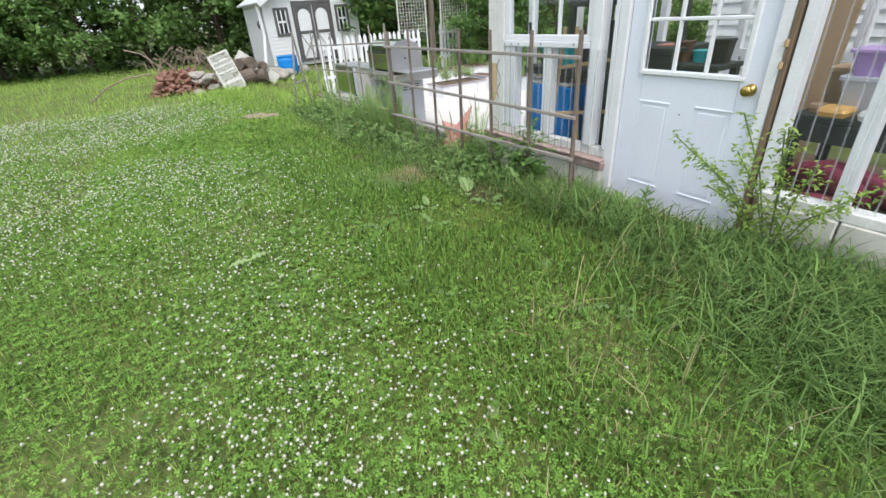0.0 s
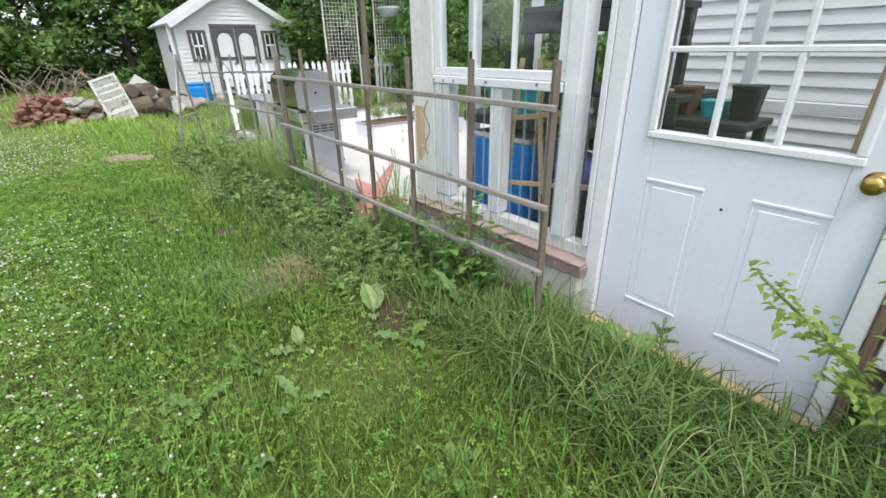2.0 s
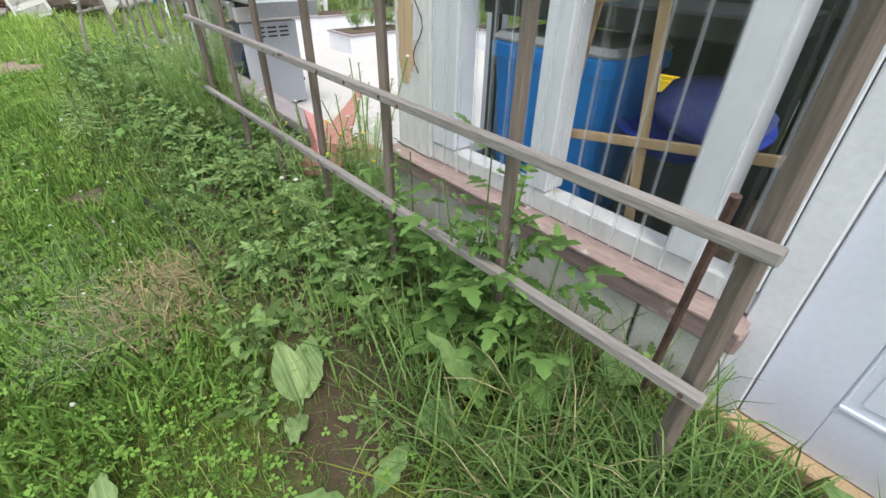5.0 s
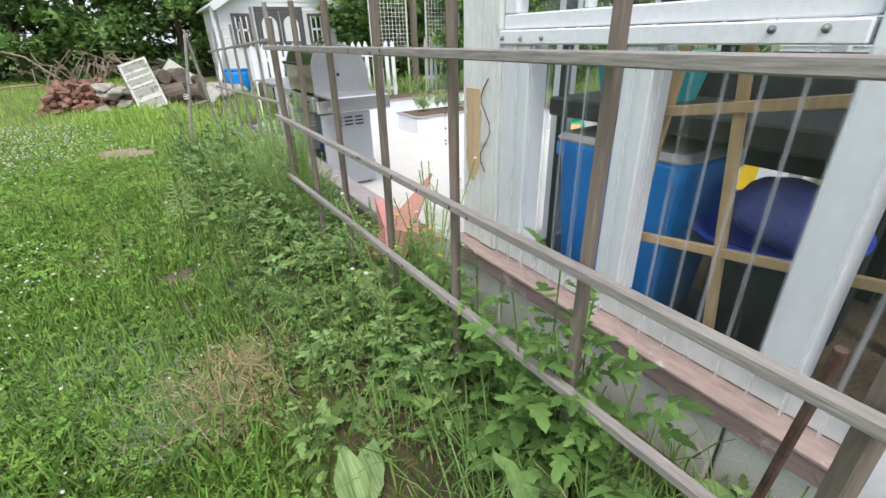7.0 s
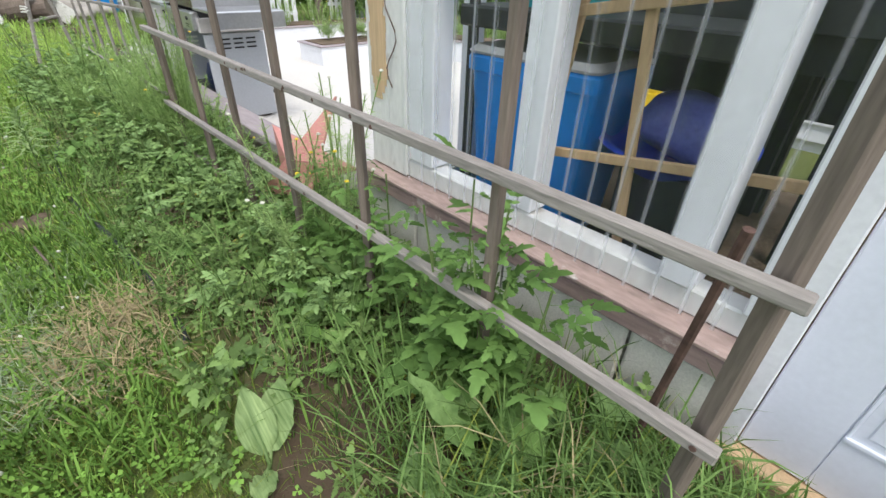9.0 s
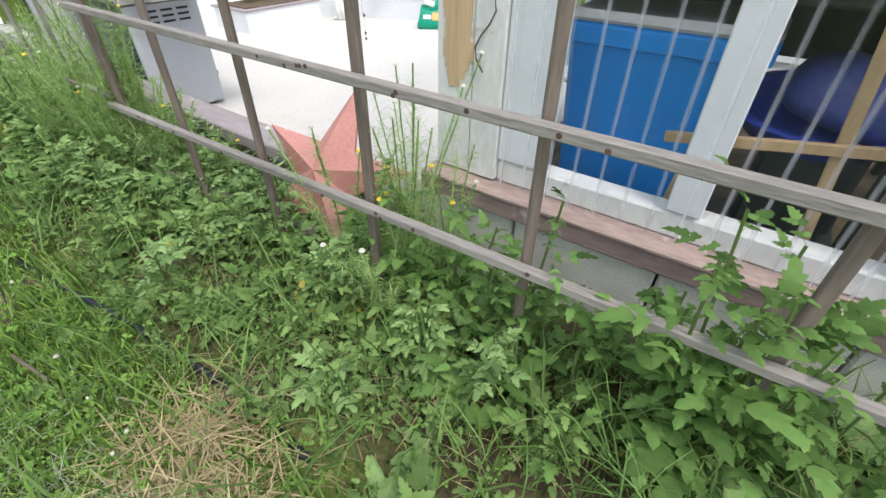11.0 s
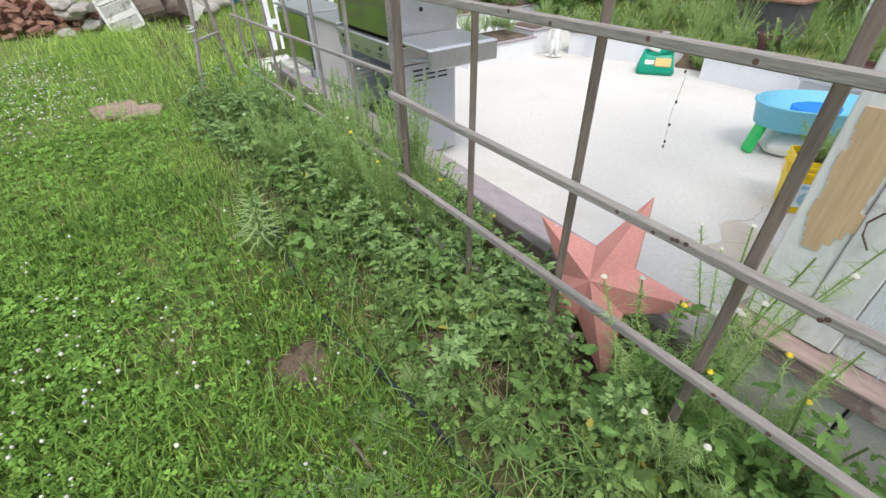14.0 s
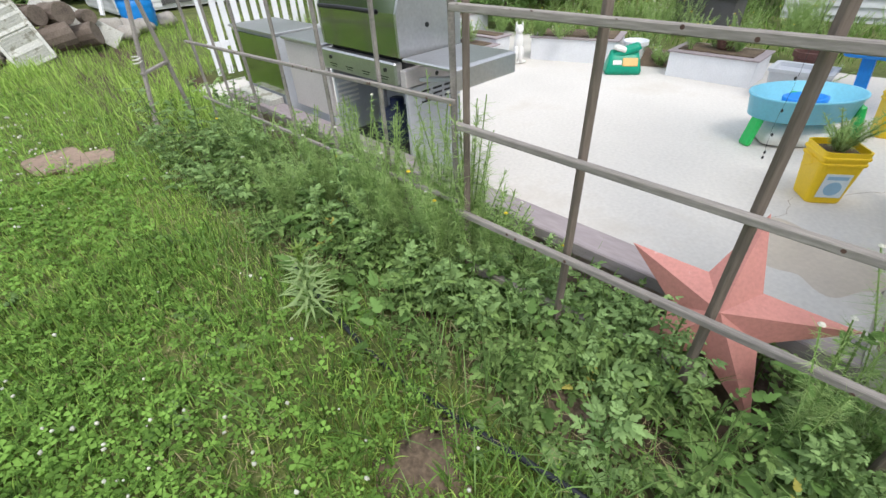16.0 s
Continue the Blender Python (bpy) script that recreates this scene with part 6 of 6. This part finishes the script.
leafy("dock_plant", (1.5, 2.75, 0.02), [(30, 25, 0.11, 0.022, 0.02), (110, 20, 0.1, 0.022, 0.02), (190, 22, 0.12, 0.024, 0.02), (290, 25, 0.1, 0.02, 0.02)], "dock rosette in the lawn edge")
leafy("dock_plant", (2.62, 3.05, 0.03), [(80, 65, 0.25, 0.04, 0.02), (200, 60, 0.22, 0.04, 0.02), (320, 50, 0.2, 0.035, 0.03), (10, 40, 0.2, 0.035, 0.03)], "upright dock leaves under the trellis")
leafy("hosta", (1.7, 2.62, 0.03), [(75, 22, 0.13, 0.035, 0.03), (-10, 40, 0.11, 0.03, 0.03), (200, 25, 0.06, 0.018, 0.02)], "pale broad-leaved seedling in the lawn")
leafy("burdock", (2.12, 2.36, 0.03), [(60, 30, 0.14, 0.035, 0.04), (-70, 22, 0.12, 0.03, 0.04), (180, 25, 0.1, 0.03, 0.03)], "young burdock among the mown grass")
leafy("burdock", (2.76, 1.66, 0.03), [(30, 45, 0.14, 0.06, 0.08), (120, 35, 0.13, 0.055, 0.08), (250, 30, 0.14, 0.06, 0.06), (320, 40, 0.12, 0.05, 0.06)], "burdock growing before the door")
leafy("dock_plant", (1.57, 2.33, 0.02), [(20, 45, 0.13, 0.024, 0.02), (120, 25, 0.12, 0.024, 0.02), (240, 25, 0.11, 0.022, 0.02)], "dock rosette in the worn grass")
leafy("dock_plant", (1.26, 2.56, 0.02), [(60, 25, 0.12, 0.026, 0.02), (150, 20, 0.11, 0.024, 0.02), (280, 25, 0.12, 0.026, 0.02)], "flat dock leaves in the lawn")
sap = thing("mugwort_shoot", "young upright weed with pointed leaves by the door", "plant", (2.93, 1.57, 0.0))
part("stem", rod((0, 0, 0), (0.0, 0.01, 0.18), 0.003, 0.002), M_stem, sap)
for k in range(11):
    bm = bmesh.new()
    big_leaf(bm, (0, 0.008 * k / 11, 0.05 + 0.012 * k), radians(137 * k), radians(20 + 2.5 * k), 0.075 - 0.003 * k, 0.009, 0.008, 0.3)
    part("leaf", bm, M_big, sap, smooth=True)
fallen = thing("fallen_leaf", "pale curled fallen leaf lying on the clover", "leaf", (0.34, 2.56, 0.085))
for a in ((85, 6, 0.13, 0.03, 0.01), (-70, 8, 0.12, 0.032, 0.01)):
    bm = bmesh.new()
    big_leaf(bm, (0, 0, 0.01), *[radians(v) for v in a[:2]], *a[2:])
    part("blade", bm, M_lily, fallen, smooth=True)
rnd_l = random.Random(11)
pl = bmesh.new()
for k in range(60):
    x, y = rnd_l.uniform(0.2, 2.3), rnd_l.uniform(0.7, 6.8)
    for i in range(rnd_l.randint(4, 7)):
        big_leaf(pl, (x, y, ground_z(x, y)), rnd_l.uniform(0, 6.28), radians(rnd_l.uniform(14, 40)), rnd_l.uniform(0.05, 0.11), rnd_l.uniform(0.013, 0.026), 0.02)
tagged(part("plantain_leaves", pl, M_big, smooth=True), "low broad-leaved plantain scattered in the lawn", "weeds", kind="stuff")
# spiky pale plant at the edge of the bed
lily = thing("lily_shoot", "pale green whorled lily shoot in the grass", "plant", (1.93, 5.1, 0.0))
part("stem", rod((0, 0, 0), (0.01, 0, 0.37), 0.005, 0.003), M_stem, lily)
for k in range(84):
    t = k / 84
    m = Matrix.Translation((0.01 * t, 0, 0.1 + 0.27 * t)) @ Matrix.Rotation(k * 2.4, 4, "Z") @ Matrix.Rotation(radians(14 + 58 * t * t), 4, "X")
    L = 0.13 * (1.1 - 0.6 * t)
    sp = bmesh.new()
    sp.faces.new([sp.verts.new(m @ Vector(p)) for p in ((-0.002, 0, 0), (-0.0065, L * 0.4, 0.012), (0, L, -0.02), (0.0065, L * 0.4, 0.012), (0.002, 0, 0))])
    part("leaf", sp, M_rose if t > 0.8 else M_lily, lily)


def rose(at, sprays, label):
    p = thing("rose_shoot", label, "shrub", at)
    lv, lf = leaf_shape(0.32, 0.2, 0.2)
    rnd = random.Random(3)
    for tip in sprays:
        tip = Vector(tip)
        mid = tip * 0.5 + Vector((0, 0, 0.1))
        pts = [Vector((0, 0, 0)), mid, tip]
        br = part("branch", tube(pts, 0.004, 5), M_stem, p)
        bm = bmesh.new()
        for j in range(110):
            t = 0.2 + 0.8 * j / 109
            b = pts[0].lerp(pts[1], t * 2) if t < 0.5 else pts[1].lerp(pts[2], t * 2 - 1)
            b = b + Vector((rnd.gauss(0, 0.022), rnd.gauss(0, 0.022), rnd.gauss(0, 0.018)))
            m = Matrix.Translation(b) @ Matrix.Rotation(rnd.uniform(0, 6.28), 4, "Z") @ Matrix.Rotation(rnd.uniform(-0.4, 0.6), 4, "X")
            s = rnd.uniform(0.022, 0.046)
            vs = [bm.verts.new(m @ Vector((x * s, y * s + 0.012, z * s))) for x, y, z in lv]
            for f in lf[0]:
                bm.faces.new([vs[i] for i in f])
        part("leaves", bm, M_rose, p)


rose((2.86, 0.72, 0.0), [(-0.11, 0.49, 0.58), (-0.1, 0.27, 0.83), (-0.11, 0.04, 0.79), (-0.22, 0.2, 0.66), (-0.12, 0.05, 0.76), (-0.1, -0.12, 0.62), (-0.25, 0.3, 0.45), (-0.3, 0.5, 0.7), (-0.2, -0.3, 0.5), (-0.15, -0.45, 0.66)], "arching rose shoots with small leaves beside the door")

# planter greenery
for k, (x0, x1, y0, y1, n, h) in enumerate([(5.1, 6.1, 7.7, 8.1, 8, 0.3), (6.5, 6.9, 6.7, 8.1, 12, 0.38), (6.85, 7.25, 4.95, 5.7, 7, 0.38), (4.5, 7.7, 9.3, 9.7, 14, 0.5), (7.0, 7.8, 5.9, 6.6, 6, 0.3)]):
    rnd = random.Random(k)
    for i in range(n):
        feathery("garden_plant", (rnd.uniform(x0, x1), rnd.uniform(y0, y1), PZ + (0.28 if k < 4 else 0.0)), h * rnd.uniform(0.5, 1.1), 10, 0.2, "leafy flowering garden plant in a planter", 4)

for k in range(46):
    rnd = random.Random(100 + k)
    x, y = rnd.uniform(7.4, 10.2), rnd.uniform(4.0, 9.5)
    feathery("border_plant", (x, y, ground_z(x, y)), rnd.uniform(0.25, 0.6), 11, 0.3, "pale green flowering plant in the border", 4)

# ---------------- trees ----------------


def tree_meshes(seed, h, r, low):
    rnd = np.random.default_rng(seed)
    bm = rod((0, 0, -0.3), (0.1, 0, h * 0.75), 0.17, 0.05, seg=9)
    for k in range(9):
        a, z = rnd.uniform(0, 6.28), h * rnd.uniform(0.2, 0.7)
        rod((0.05, 0, z), (r * 0.75 * math.cos(a), r * 0.75 * math.sin(a), z + h * 0.16), 0.05, 0.015, bm, 6)
    trunk = bpy.data.meshes.new("trunk")
    bm.to_mesh(trunk)
    bm.free()
    trunk.materials.append(M_bark)
    n = 100
    u = rnd.random(n)
    z = h * (low + (1 - low) * u)
    prof = np.sin(np.pi * np.clip(u * 0.85 + 0.12, 0, 1)) ** 0.6
    a = rnd.uniform(0, 6.28, n)
    rr = r * prof * np.sqrt(rnd.uniform(0.25, 1.1, n))
    cc = np.stack([rr * np.cos(a), rr * np.sin(a), z], 1)
    m = 84
    way = rnd.normal(0, 1, (n, m, 3))
    way[..., 2] = np.abs(way[..., 2]) - 0.35
    way /= np.linalg.norm(way, axis=2, keepdims=True)
    pos = (cc[:, None] + way * rnd.uniform(0.7, 1.05, (n, m, 1)) * rnd.uniform(0.35, 0.75, (n, 1, 1)) * np.array([1, 1, 0.75])).reshape(-1, 3)
    pos[:, 2] = np.maximum(pos[:, 2], 0.1)
    tv = [(-0.42, -0.2, 0), (0.42, -0.25, 0), (0, 0.7, -0.12)]
    crown = scatter("crown", tv, [np.array([[0, 1, 2]])], pos, rnd.uniform(0, 6.28, n * m), rnd.normal(0.2, 0.6, n * m), rnd.uniform(0.13, 0.27, n * m), M_tree)
    return trunk, crown


kinds = [tree_meshes(1, 10, 2.6, 0.06), tree_meshes(2, 8, 2.4, 0.04), tree_meshes(3, 11.5, 2.9, 0.1), tree_meshes(5, 4.5, 2.2, 0.02)]
rt = random.Random(9)
places = [(-15 + 2.1 * i + rt.uniform(-0.6, 0.6), 25.5 + 0.12 * abs(i - 8) + rt.uniform(-1, 1.2), rt.choice((0, 1, 2))) for i in range(26)]
places += [(-14 + 2.4 * i + rt.uniform(-0.8, 0.8), 23.4 + rt.uniform(-0.7, 0.7), 3) for i in range(11)]
places += [(-18 + 4.6 * i, 30 + rt.uniform(-1, 1), rt.choice((0, 2))) for i in range(14)]
places += [(17 + rt.uniform(-1, 2), 1 + 3.2 * i, rt.choice((0, 1, 2))) for i in range(8)]
places += [(9.5 + 2.2 * i, 17 + rt.uniform(-1, 1), 3) for i in range(4)]
places += [(-22 + rt.uniform(-2, 2), -10 + 6.0 * i, rt.choice((0, 1, 2))) for i in range(6)]
places += [(10.2, 9.8, 4), (8.6, 10.6, 4), (12.5, 7.5, 4), (7.9, 8.9, 5)]
for x, y, k in places:
    t = thing("tree" if k < 3 else "bush", "dense green leafy tree at the edge of the yard" if k < 3 else "rounded leafy green bush in the yard", "tree" if k < 3 else "bush", (x, y, 0), "trees round the yard" if k < 3 else "bushes in the yard")
    t.rotation_euler = (0, 0, rt.uniform(0, 6.28))
    s = rt.uniform(0.85, 1.15) * (1, 1, 1, 1, 0.45, 0.2)[k]
    k = min(k, 3)
    t.scale = (s, s, s * rt.uniform(0.9, 1.15))
    for nm, me in zip(("trunk", "crown"), kinds[k]):
        o = new(nm, me)
        o.parent = t
